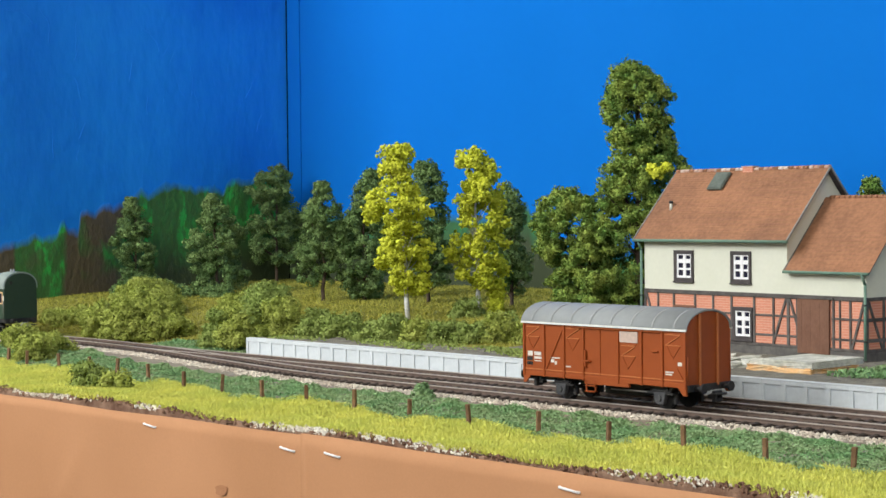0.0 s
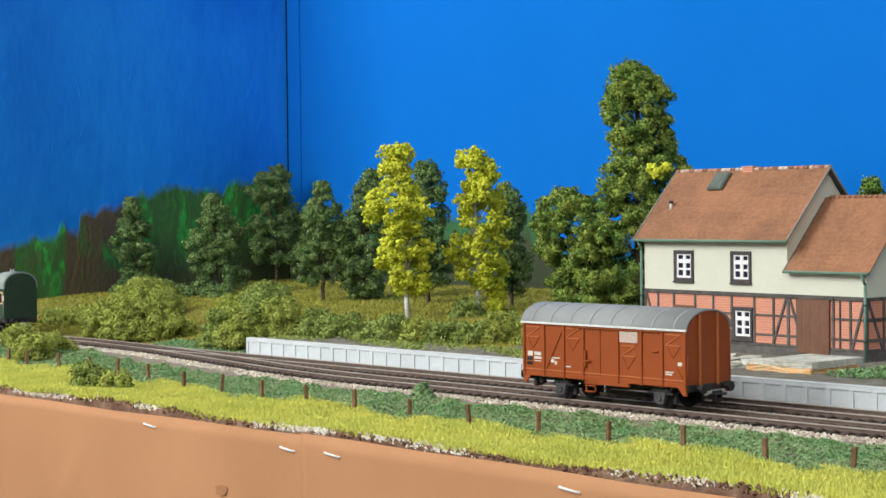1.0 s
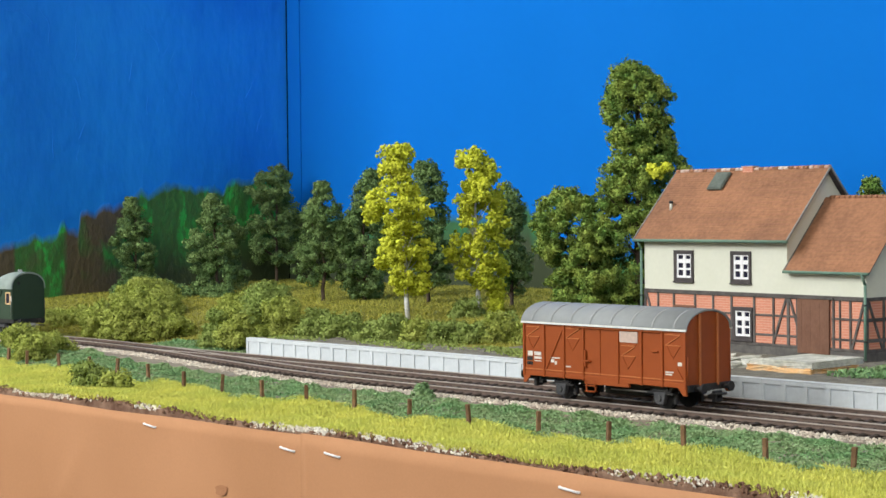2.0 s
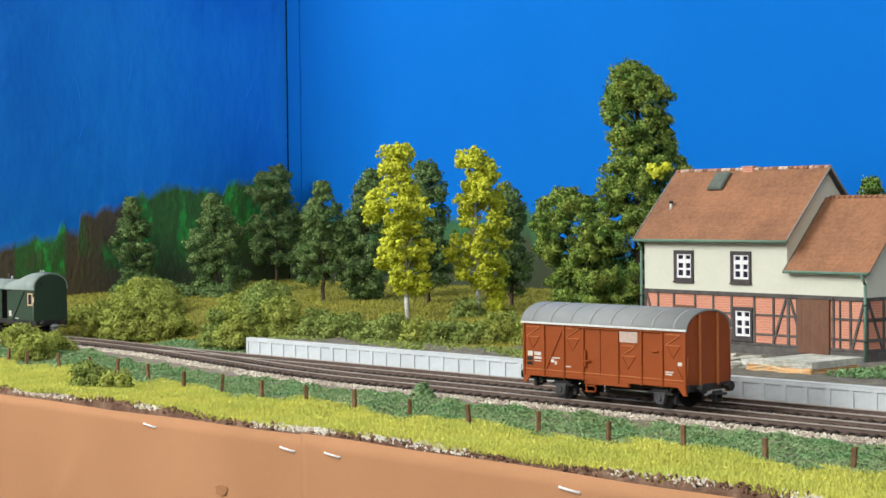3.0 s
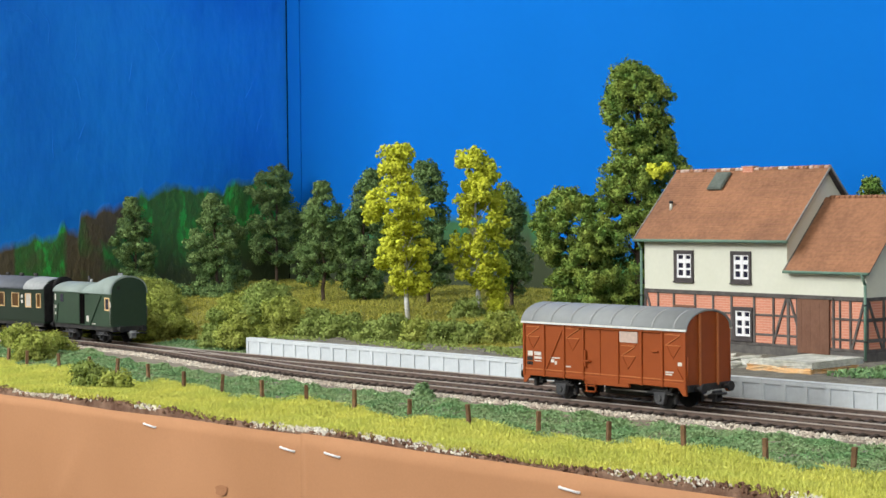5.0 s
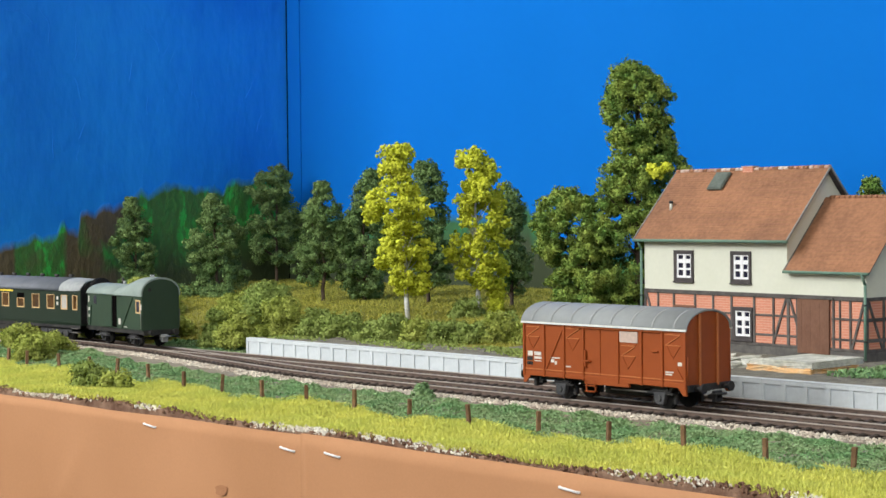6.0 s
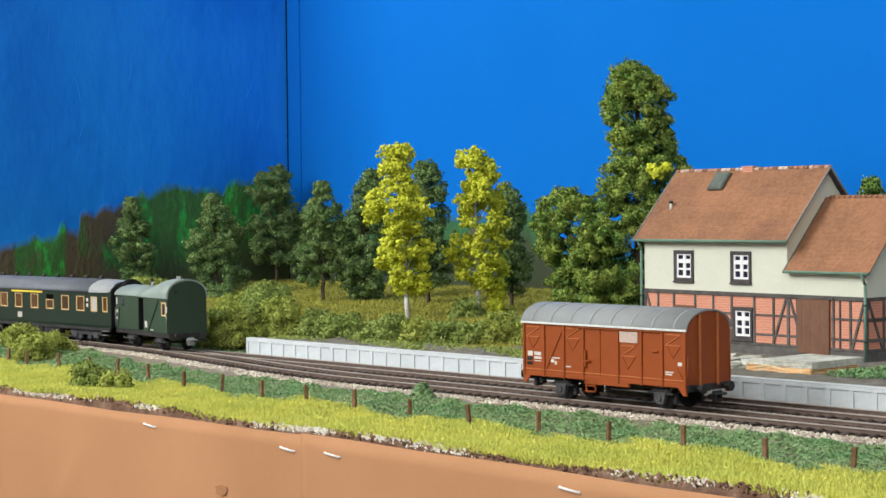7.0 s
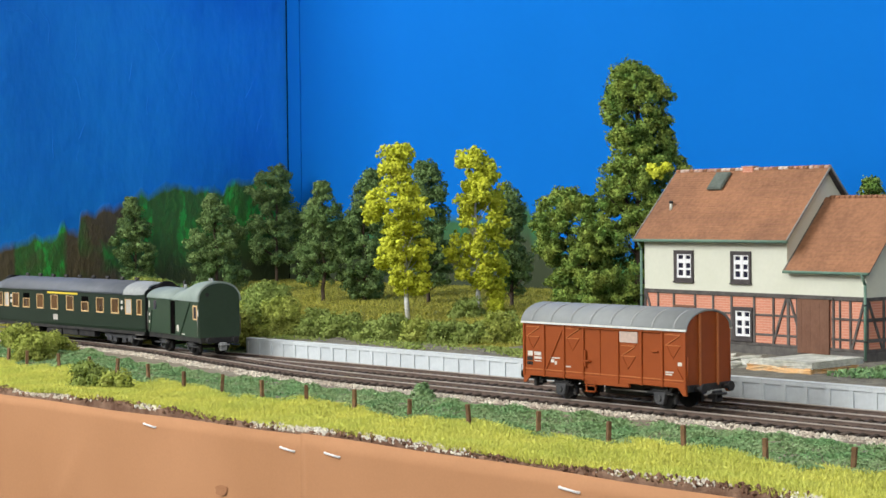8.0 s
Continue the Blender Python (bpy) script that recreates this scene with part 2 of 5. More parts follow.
def brick_infill():
    m = bpy.data.materials.new("orange_brick_infill")
    m.use_nodes = True
    n, l = m.node_tree.nodes, m.node_tree.links
    p = n["Principled BSDF"]
    p.inputs["Roughness"].default_value = 0.85
    co, mp = n.new("ShaderNodeTexCoord"), n.new("ShaderNodeMapping")
    mp.inputs["Rotation"].default_value = (radians(90), 0, 0)
    l.new(co.outputs["Object"], mp.inputs[0])
    b = n.new("ShaderNodeTexBrick")
    b.inputs["Color1"].default_value, b.inputs["Color2"].default_value = (0.68, 0.26, 0.165, 1), (0.63, 0.235, 0.145, 1)
    b.inputs["Mortar"].default_value = (0.69, 0.36, 0.26, 1)
    b.inputs["Scale"].default_value, b.inputs["Mortar Size"].default_value = 1.0, 0.00028
    b.inputs["Brick Width"].default_value, b.inputs["Row Height"].default_value = 0.0050, 0.0015
    l.new(mp.outputs[0], b.inputs["Vector"])
    l.new(b.outputs[0], p.inputs["Base Color"])
    bp = n.new("ShaderNodeBump")
    bp.inputs["Distance"].default_value = 0.00015
    bp.invert = True
    l.new(b.outputs[1], bp.inputs["Height"]), l.new(bp.outputs[0], p.inputs["Normal"])
    return m


BRICK = brick_infill()
SEAM_GREY = material("pale_roof_seam", (0.33, 0.345, 0.35), (0.29, 0.305, 0.31), 200.0, 0.6)
VERGE = material("grey_verge_paint", (0.30, 0.30, 0.28), (0.24, 0.235, 0.22), 150.0, 0.8)
HOLE_BROWN = material("dark_brown_plaster_lump", (0.14, 0.072, 0.045), (0.22, 0.13, 0.085), 150.0, 0.95, island=0.3)
# near-black without gloss: paints the shade of openings onto solid parts
SHADE_BLACK = material("painted_shade_black", (0.004, 0.004, 0.004), (0.006, 0.005, 0.005), 90.0, 1.0, spec=0.0)
AXLE_AND_LIT_BOARD_GREY = material("dark_grey_axle_and_lit_board", (0.050, 0.052, 0.058), (0.075, 0.076, 0.08), 160.0, 0.55)
HATCH = material("grey_green_hatch", (0.10, 0.125, 0.11), (0.13, 0.155, 0.14), 200.0, 0.7)


# ---- building helpers: sizes in millimetres ----
def box(bm, x0, x1, y0, y1, z0, z1):
    v = [bm.verts.new((x, y, z)) for x in (x0, x1) for y in (y0, y1) for z in (z0, z1)]
    for f in ((0, 1, 3, 2), (4, 6, 7, 5), (0, 4, 5, 1), (2, 3, 7, 6), (0, 2, 6, 4), (1, 5, 7, 3)):
        bm.faces.new([v[i] for i in f])
    return bm


def bevelled(bm, w, seg=1):
    bmesh.ops.bevel(bm, geom=bm.edges[:], offset=w, segments=seg, affect="EDGES", clamp_overlap=True)
    return bm


def tube(bm, a, b, r0, r1, seg=10, caps=True):
    a, b = Vector(a), Vector(b)
    q = (b - a).to_track_quat("Z", "Y").to_matrix()
    rings = []
    for c, r in ((a, r0), (b, r1)):
        rings.append([bm.verts.new(c + q @ Vector((r * math.cos(t), r * math.sin(t), 0))) for t in (2 * math.pi * k / seg for k in range(seg))])
    for k in range(seg):
        f = bm.faces.new((rings[0][k], rings[0][(k + 1) % seg], rings[1][(k + 1) % seg], rings[1][k]))
        f.smooth = True
    if caps:
        bm.faces.new(rings[0][::-1]), bm.faces.new(rings[1])
    return bm


def prism(bm, outline, x0, x1, smooth=False):
    """An outline of (y, z) drawn out along x."""
    a = [bm.verts.new((x0, y, z)) for y, z in outline]
    b = [bm.verts.new((x1, y, z)) for y, z in outline]
    k = len(outline)
    for i in range(k):
        f = bm.faces.new((a[i], b[i], b[(i + 1) % k], a[(i + 1) % k]))
        f.smooth = smooth
    bm.faces.new(a[::-1]), bm.faces.new(b)
    bmesh.ops.recalc_face_normals(bm, faces=bm.faces[:])
    return bm


def strut(bm, a, b, w, y0, y1):
    """A flat bar in the x-z plane from a to b, w wide, between y0 and y1."""
    d = Vector((b[0] - a[0], b[1] - a[1])).normalized()
    o = Vector((-d.y, d.x)) * w / 2
    pts = [Vector(a) - o, Vector(b) - o, Vector(b) + o, Vector(a) + o]
    lo = [bm.verts.new((q.x, y0, q.y)) for q in pts]
    hi = [bm.verts.new((q.x, y1, q.y)) for q in pts]
    bm.faces.new(lo), bm.faces.new(hi[::-1])
    for i in range(4):
        bm.faces.new((lo[i], hi[i], hi[(i + 1) % 4], lo[(i + 1) % 4]))
    return bm


def link(name, mesh, parent=None, label="", mat=None):
    if mat is not None:
        mesh.materials.append(mat)
    ob = new(name, mesh)
    ob.parent = parent
    if label:
        tagged(ob, label)
    return ob


def part(name, bm, mat, parent=None, label=""):
    bmesh.ops.recalc_face_normals(bm, faces=bm.faces[:])
    bmesh.ops.scale(bm, vec=(MM, MM, MM), verts=bm.verts[:])
    mesh = bpy.data.meshes.new(name)
    bm.to_mesh(mesh)
    bm.free()
    return link(name, mesh, parent, label, mat)


def raw(name, verts, faces, mat, parent=None, label="", smooth=False, normals=None):
    mesh = bpy.data.meshes.new(name)
    mesh.from_pydata((np.asarray(verts) * MM).tolist(), [], np.asarray(faces).tolist() if not isinstance(faces, list) else faces)
    if smooth or normals is not None:
        mesh.polygons.foreach_set("use_smooth", [True] * len(mesh.polygons))
    if normals is not None:
        mesh.normals_split_custom_set_from_vertices(np.asarray(normals).tolist())
    return link(name, mesh, parent, label, mat)


def thing(name, label, category, x=0, y=0, z=0, rz=0, group=""):
    ob = new(name)
    ob.empty_display_size = 0.01
    ob.matrix_world = pose(x * MM, y * MM, z * MM, 0, 0, rz)
    return tagged(ob, label, category, group)


def B():
    return bmesh.new()


rng = np.random.default_rng(7)


def unit(v):
    return v / np.maximum(np.linalg.norm(v, axis=1), 1e-9)[:, None]


def flakes(points, outward, size, r, lift=0.35, loose=0.6):
    """Bent little quads of foam, one island each, lying roughly along the clump's skin. Gives corners, faces and soft normals."""
    n = len(points)
    nn = unit(outward + loose * r.normal(size=(n, 3)))
    u = unit(np.cross(nn, r.normal(size=(n, 3))))
    v = np.cross(nn, u)
    s = size * r.uniform(0.6, 1.4, (n, 1))
    a = points - u * s * 0.5
    b = points - v * s * 0.45 + nn * s * lift * r.uniform(-1, 1, (n, 1))
    c = points + u * s * 0.5
    d = points + v * s * 0.5 + nn * s * lift * r.uniform(-1, 1, (n, 1))
    verts = np.stack([a, b, c, d], 1).reshape(-1, 3)
    soft = np.repeat(unit(outward * 0.45 + nn * 0.8), 4, 0)
    return verts, np.arange(4 * n).reshape(-1, 4), soft


ICO = (1 + 5 ** 0.5) / 2
ICO_V = unit(np.array([(-1, ICO, 0), (1, ICO, 0), (-1, -ICO, 0), (1, -ICO, 0), (0, -1, ICO), (0, 1, ICO), (0, -1, -ICO), (0, 1, -ICO), (ICO, 0, -1), (ICO, 0, 1), (-ICO, 0, -1), (-ICO, 0, 1)], float))
ICO_F = np.array([[int(c, 16) for c in f] for f in "0b5 051 017 07a 0ab 159 5b4 ba2 a76 718 394 342 326 368 389 495 24b 62a 867 981".split()])


def lumps(points, size, r):
    """Rounded, dented crumbs of foam, one island each, with the soft normals of their own shape."""
    n = len(points)
    s = np.asarray(size).reshape(-1, 1, 1) * r.uniform(0.72, 1.22, (n, 12, 1)) * r.uniform(0.7, 1.2, (n, 1, 3))
    v = points[:, None, :] + ICO_V[None] * s
    f = ICO_F[None] + 12 * np.arange(n)[:, None, None]
    return v.reshape(-1, 3), f.reshape(-1, 3), np.tile(ICO_V, (n, 1))


def clump_points(centres, radii, per, r):
    """Points crowded near the skin of lumpy clumps, and the way out from each clump's middle. What lies deep inside a neighbour is left out."""
    out, way = [], []
    cc, rr = np.asarray(centres, float), np.asarray(radii, float)
    for c, rad in zip(cc, rr):
        k = max(12, int(per * (rad / 6.0) ** 2))
        p = unit(r.normal(size=(k, 3)))
        lump = 1 + 0.16 * np.sin(5 * p[:, :1] + c[0]) + 0.16 * np.sin(6 * p[:, 1:2] + c[1]) + 0.14 * np.sin(6 * p[:, 2:] + c[2])
        q = p * rad * lump * r.uniform(0.62, 1.12, (k, 1)) ** 0.5 * np.where(r.uniform(size=(k, 1)) < 0.05, r.uniform(1.1, 1.4, (k, 1)), 1.0)
        q[:, 2] *= 0.85
        q = c + q
        near = np.linalg.norm(cc - c, axis=1) < rad * 1.4 + rr
        deep = ((np.linalg.norm(q[:, None] - cc[None, near], axis=2) / rr[None, near]) < 0.64).any(1)
        out.append(q[~deep]), way.append(p[~deep])
    return np.concatenate(out), np.concatenate(way)


def foam(centres, radii, per, size, r, lift=0.35, loose=0.6, crumb=0.0):
    """A foliage mass: a dense rounded heart in each clump, and over it loose flakes, or crumbs where the foam is coarse."""
    heart_v, heart_f, heart_n = lumps(np.asarray(centres, float), np.asarray(radii) * 0.55, r)
    pts, way = clump_points(centres, radii, per, r)
    if crumb:
        cv, cf, cn = lumps(pts, crumb * r.uniform(0.5, 1.2, len(pts)), r)
        pts, way = clump_points(centres, np.asarray(radii) * 1.08, per * 2.2, r)
        v, f, n = flakes(pts, way, crumb * 1.5, r, 0.6, 0.8)
        f = np.concatenate([cf, np.concatenate([f[:, [0, 1, 2]], f[:, [0, 2, 3]]]) + len(cv)])
        v, n = np.concatenate([cv, v]), np.concatenate([cn, n])
    else:
        v, f, n = flakes(pts, way, size, r, lift, loose)
        f = np.concatenate([f[:, [0, 1, 2]], f[:, [0, 2, 3]]])
    return np.concatenate([heart_v, v]), np.concatenate([heart_f, f + len(heart_v)]), np.concatenate([heart_n, n])


def smooth01(t):
    t = np.clip(t, 0, 1)
    return t * t * (3 - 2 * t)


def line_y(x):
    """Centre line of the main track: straight, bending away, then in a wide curve back towards the board's front."""
    x = np.asarray(x, float)
    a = np.clip((-120 - x) / 140.0, 0, 1)
    d = np.clip(-380 - x, 0, 203.0)
    y = 0.18 * 70 * a * a + 0.18 * np.clip(-260 - np.maximum(x, -380), 0, None)
    return y + 0.18 * d - 0.00059 * d * d - 0.06 * np.clip(-583 - x, 0, None)


def loop_y(x):
    """Centre line of the platform track, which leaves the main line at the turnout."""
    x = np.asarray(x, float)
    w = smooth01((x + 500) / 170)
    return (1 - w) * line_y(x) + w * 42.0


def terrain(x, y):
    x, y = np.asarray(x, float), np.asarray(y, float)
    back = y > line_y(x) + 10
    left = smooth01((-338 - x) / 20)
    start = left * (loop_y(x) + 24) + (1 - left) * 72
    d = y - start
    rise = smooth01(d / 210) * 10 * smooth01((-110 - x) / 160) + smooth01((d - 180) / 200) * 4 * smooth01((-110 - x) / 160)
    top = np.where(d > -10, 9.0 - left * 13.0 * (1 - smooth01(d / 120)), -4.0)
    front = -4.0 + 0.9 * smooth01((-130 - y) / 25) + 0.9 * np.sin(x / 41) * np.sin(y / 27 + 1) * (y < -40)
    z = np.where(back, np.where((d < -3) & (left < 0.5), -4.0, np.where(left < 0.5, np.maximum(top + rise, -4.0), np.where(d > 0, top + rise, -4.0))), front)
    return z


# ---- the room, the board and the painted backdrop ----
def room():
    label = "white painted wall of the room"
    tagged(part("floor", box(B(), -3000, 2400, -1900, 1500, -1020, -1000), ROOM_FLOOR), "brown carpet floor of the room", "floor", kind="structure")
    tagged(part("ceiling", box(B(), -3040, 2440, -1940, 1540, 2300, 2340), ROOM_WHITE), "white painted ceiling of the room", "ceiling", kind="structure")
    for name, b in (("wall_west", (-3040, -3000, -1900, 1500)), ("wall_east", (2400, 2440, -1900, 1500)), ("wall_north", (-3040, 2440, 1500, 1540))):
        tagged(part(name, box(B(), *b, -1000, 2300), ROOM_WHITE), label, "wall", kind="structure")
    bm = box(B(), -3040, 2440, -1940, -1900, -1000, 740)
    box(bm, -3040, 2440, -1940, -1900, 2060, 2300)
    for a, b in ((-3040, -1910), (-390, 790), (1810, 2440)):
        box(bm, a, b, -1940, -1900, 740, 2060)
    tagged(part("wall_south", bm, ROOM_WHITE), "white painted wall with a high window opening and one added for the second lamp", "wall", kind="structure")


def board():
    bm = box(B(), -1150, 520, -160, 520, -60, -12)
    tagged(part("baseboard", bm, material("plywood", (0.45, 0.33, 0.2), (0.4, 0.28, 0.17), 20.0)), "plywood board under the layout", "board", kind="structure")
    # left backdrop: brushed paint, ends short of the track; back one: smooth paint, with a corner strip
    bm = box(B(), -852, -840, 122, 492, -12, 520)
    west = part("backdrop_west", bevelled(bm, 0.8), SKY_LEFT)
    r = random.Random(17)
    for k in range(26):
        y, z, a = r.uniform(165, 460), r.uniform(128, 285), r.gauss(1.45, 0.35)
        ridge, prev, thick = B(), Vector((-840.0, y, z)), r.uniform(0.25, 0.6)
        for q in range(r.randint(4, 9)):
            a += r.uniform(-0.25, 0.25)
            nxt = prev + Vector((0, math.cos(a), math.sin(a))) * r.uniform(2.5, 5)
            tube(ridge, prev, nxt, thick, thick * 0.85, 6, False)
            prev, thick = nxt, thick * 0.88
        part("paint_ridge", ridge, SKY_LEFT, west, "raised ridge of dried blue paint")
    tagged(west, "painted backdrop board with brushed blue sky over a dark green and brown wood", "backdrop", kind="structure")
    bm = box(B(), -839.6, 520, 477, 489, -12, 520)
    tagged(part("backdrop_north", bm, SKY_BACK), "smooth bright blue painted backdrop board", "backdrop", kind="structure")
    # solid near-black strip, painting the dark depth of a gap between the boards
    tagged(part("trim", box(B(), -839.9, -839.35, 475.9, 476.9, -12, 520), SHADE_BLACK), "near-black strip standing for the dark joint in the backdrop corner", "joint", kind="structure")
    bm = bevelled(box(B(), -836.5, -817, 475.4, 476.9, -12, 520), 0.3)
    tagged(part("trim", bm, SKY_BACK), "narrow blue painted strip in the backdrop corner", "strip", kind="structure")


def ground():
    xs, ys = np.arange(-1000, 521, 5.0), np.arange(-162, 476, 4.0)
    gx, gy = np.meshgrid(xs, ys, indexing="ij")
    gz = terrain(gx, gy)
    j = np.random.default_rng(3).normal(size=gz.shape) * 0.25
    gz = gz + j
    verts = np.stack([gx, gy, gz], -1).reshape(-1, 3)
    nx, ny = gx.shape
    i, k = np.meshgrid(np.arange(nx - 1), np.arange(ny - 1), indexing="ij")
    a = (i * ny + k).ravel()
    faces = np.stack([a, a + ny, a + ny + 1, a + 1], 1)
    cx, cy = gx[:-1, :-1].ravel() + 2.5, gy[:-1, :-1].ravel() + 2
    keep = ~((cx < -838) & (cy > 119))
    faces, cx, cy = faces[keep], cx[keep], cy[keep]
    ob = raw("ground", verts, faces, SOIL, smooth=True)
    ob.data.materials.append(GRAVEL)
    ob.data.materials.append(HILL_GRASS)
    hill = (cy > 112 + 10 * np.sin(cx / 23)) & (cx < -150) | (cx <= -338) & (cy > loop_y(cx) + 26)
    idx = np.where(hill, 2, np.where(cy > 60, 1, 0))
    ob.data.polygons.foreach_set("material_index", idx.astype(np.int32))
    tagged(ob, "modelled ground of soil, grit and olive turf", "ground", kind="structure")


def fascia():
    """Two sheets of orange paper on the board's front, the second lapped over the first, pinned by staples."""
    for x0, x1, y, top, lap in ((-1150, 11, -165.0, -5.4, 0), (8, 520, -165.9, -4.6, 1)):
        xs, zs = np.arange(x0, x1 + 1, 4.5), np.linspace(top, -150, 24)
        gx, gz = np.meshgrid(xs, zs, indexing="ij")
        wave = 0.5 * np.sin(gx / 57 + gz / 40) * np.clip((top - gz) / 40, 0, 1) + 0.35 * np.sin(gx / 23 - gz / 31) * np.clip((top - gz) / 40, 0, 1)
        edge = 0.6 * np.sin(gx / 83 + 1) + 0.25 * np.sin(gx / 19)
        gzz = gz + edge * (gz > top - 1)
        fold = -1.6 * np.exp(-((gx - (-186 + (gz + 34) * 0.8)) / 4.0) ** 2) * (lap == 0)
        f1 = np.stack([gx, y + wave + fold * np.clip((-22 - gz) / 12, 0, 1), gzz], -1).reshape(-1, 3)
        nx, ny = gx.shape
        i, k = np.meshgrid(np.arange(nx - 1), np.arange(ny - 1), indexing="ij")
        a = (i * ny + k).ravel()
        faces = np.stack([a, a + 1, a + ny + 1, a + ny], 1)
        ob = raw("orange_paper_sheet", f1, faces, PAPER, smooth=True)
        md = ob.modifiers.new("thickness", "SOLIDIFY")
        md.thickness = 0.0003
        tagged(ob, "orange craft paper sheet stapled along the board's front edge", "paper", "paper fascia")
    r = random.Random(13)
    bm = B()
    ring = [bm.verts.new((5.2 * math.cos(a) * r.uniform(0.75, 1.1) - 1.5 * math.sin(a), 0, 2.6 * math.sin(a) * r.uniform(0.7, 1.1) + 1.2 * math.cos(a))) for a in (6.2832 * k / 18 for k in range(18))]
    bm.faces.new(ring)
    ob = part("stain", bm, material("brown_stain", (0.36, 0.165, 0.078), (0.40, 0.19, 0.092), 300.0, 0.8))
    ob.location = (-0.0537, -0.16625, -0.0362)
    tagged(ob, "small brown stain on the orange paper", "stain")
    for x, z in ((-116, -10.9), (-2.7, -12.2), (30.7, -11.5), (173.8, -10.9), (-300, -11)):
        bm = B()
        tube(bm, (-5.0, 0, 0.5), (5.0, 0, -0.5), 0.55, 0.55, 8)
        tube(bm, (-5.0, 0, 0.5), (-5.0, 2.2, 0.5), 0.55, 0.55, 8)
        tube(bm, (5.0, 0, -0.5), (5.0, 2.2, -0.5), 0.55, 0.55, 8)
        ob = part("staple", bm, STAPLE)
        ob.location = (x * MM, (-166.5 if x > 8 else -165.7) * MM, z * MM)
        tagged(ob, "bright wire staple in the orange paper", "staple", "staples in the paper")


def torn_edge():
    xs = np.arange(-520, 460, 2.2)
    r = np.random.default_rng(11)
    rows = []
    for y, z in ((-159.5, -3.2), (-161.8, -2.9), (-163.2, -4.2), (-163.6, -9.0)):
        rows.append(np.stack([xs, y + np.clip(r.normal(size=len(xs)) * 0.5, -0.9, 0.9), z + np.clip(r.normal(size=len(xs)) * 0.6, -1, 1) + 0.8 * np.sin(xs / 31)], 1))
    v = np.concatenate(rows)
    n = len(xs)
    faces = [(q * n + k, (q + 1) * n + k, (q + 1) * n + k + 1, q * n + k + 1) for q in range(3) for k in range(n - 1)]
    tagged(raw("trim", v, faces, PLASTER_EDGE, smooth=True), "torn brown plaster edge of the ground", "edge", kind="structure")
    for name, k, cut, sign, size, mat, label in (("plaster_crumbs", 9000, 0.55, 1, 0.8, PLASTER_BITS, "white plaster crumbs in drifts along the torn edge"), ("plaster_lumps", 1500, -0.5, -1, 1.15, HOLE_BROWN, "dark brown plaster lumps along the torn edge")):
        x = r.uniform(-520, 455, k)
        drift = np.sin(x / 41 + 0.6) + np.sin(x / 17 + 2) + 0.5 * np.sin(x / 7.1)
        x = x[sign * drift + r.normal(size=k) * 0.45 > cut]
        back = np.abs(r.normal(size=len(x))) * 1.9
        pts = np.stack([x, -163.0 + np.clip(back, 0, 5), -3.9 + np.clip(back, 0, 2.0) * 0.75 + r.normal(size=len(x)) * 0.3 + 0.8 * np.sin(x / 31)], 1)
        v, f = pebbles(pts, size, r)
        tagged(raw(name, v, f, mat), label, "crumbs", kind="stuff")


def pebbles(points, size, r):
    base = np.array([(1, 0, 0), (-1, 0, 0), (0, 1, 0), (0, -1, 0), (0, 0, 1), (0, 0, -1)], float)
    tri = np.array([(0, 2, 4), (2, 1, 4), (1, 3, 4), (3, 0, 4), (2, 0, 5), (1, 2, 5), (3, 1, 5), (0, 3, 5)])
    n = len(points)
    s = size * r.uniform(0.5, 1.3, (n, 1, 1)) * r.uniform(0.6, 1.2, (n, 6, 1))
    ang = r.uniform(0, 6.28, n)
    c, sn = np.cos(ang), np.sin(ang)
    rot = np.stack([np.stack([c, -sn, 0 * c], -1), np.stack([sn, c, 0 * c], -1), np.stack([0 * c, 0.5 * sn, 1 + 0 * c], -1)], 1)
    v = points[:, None, :] + np.einsum("nij,kj->nki", rot, base) * s
    f = tri[None] + 6 * np.arange(n)[:, None, None]
    return v.reshape(-1, 3), f.reshape(-1, 3)


# ---- tracks ----
SLEEPER_MESH = None


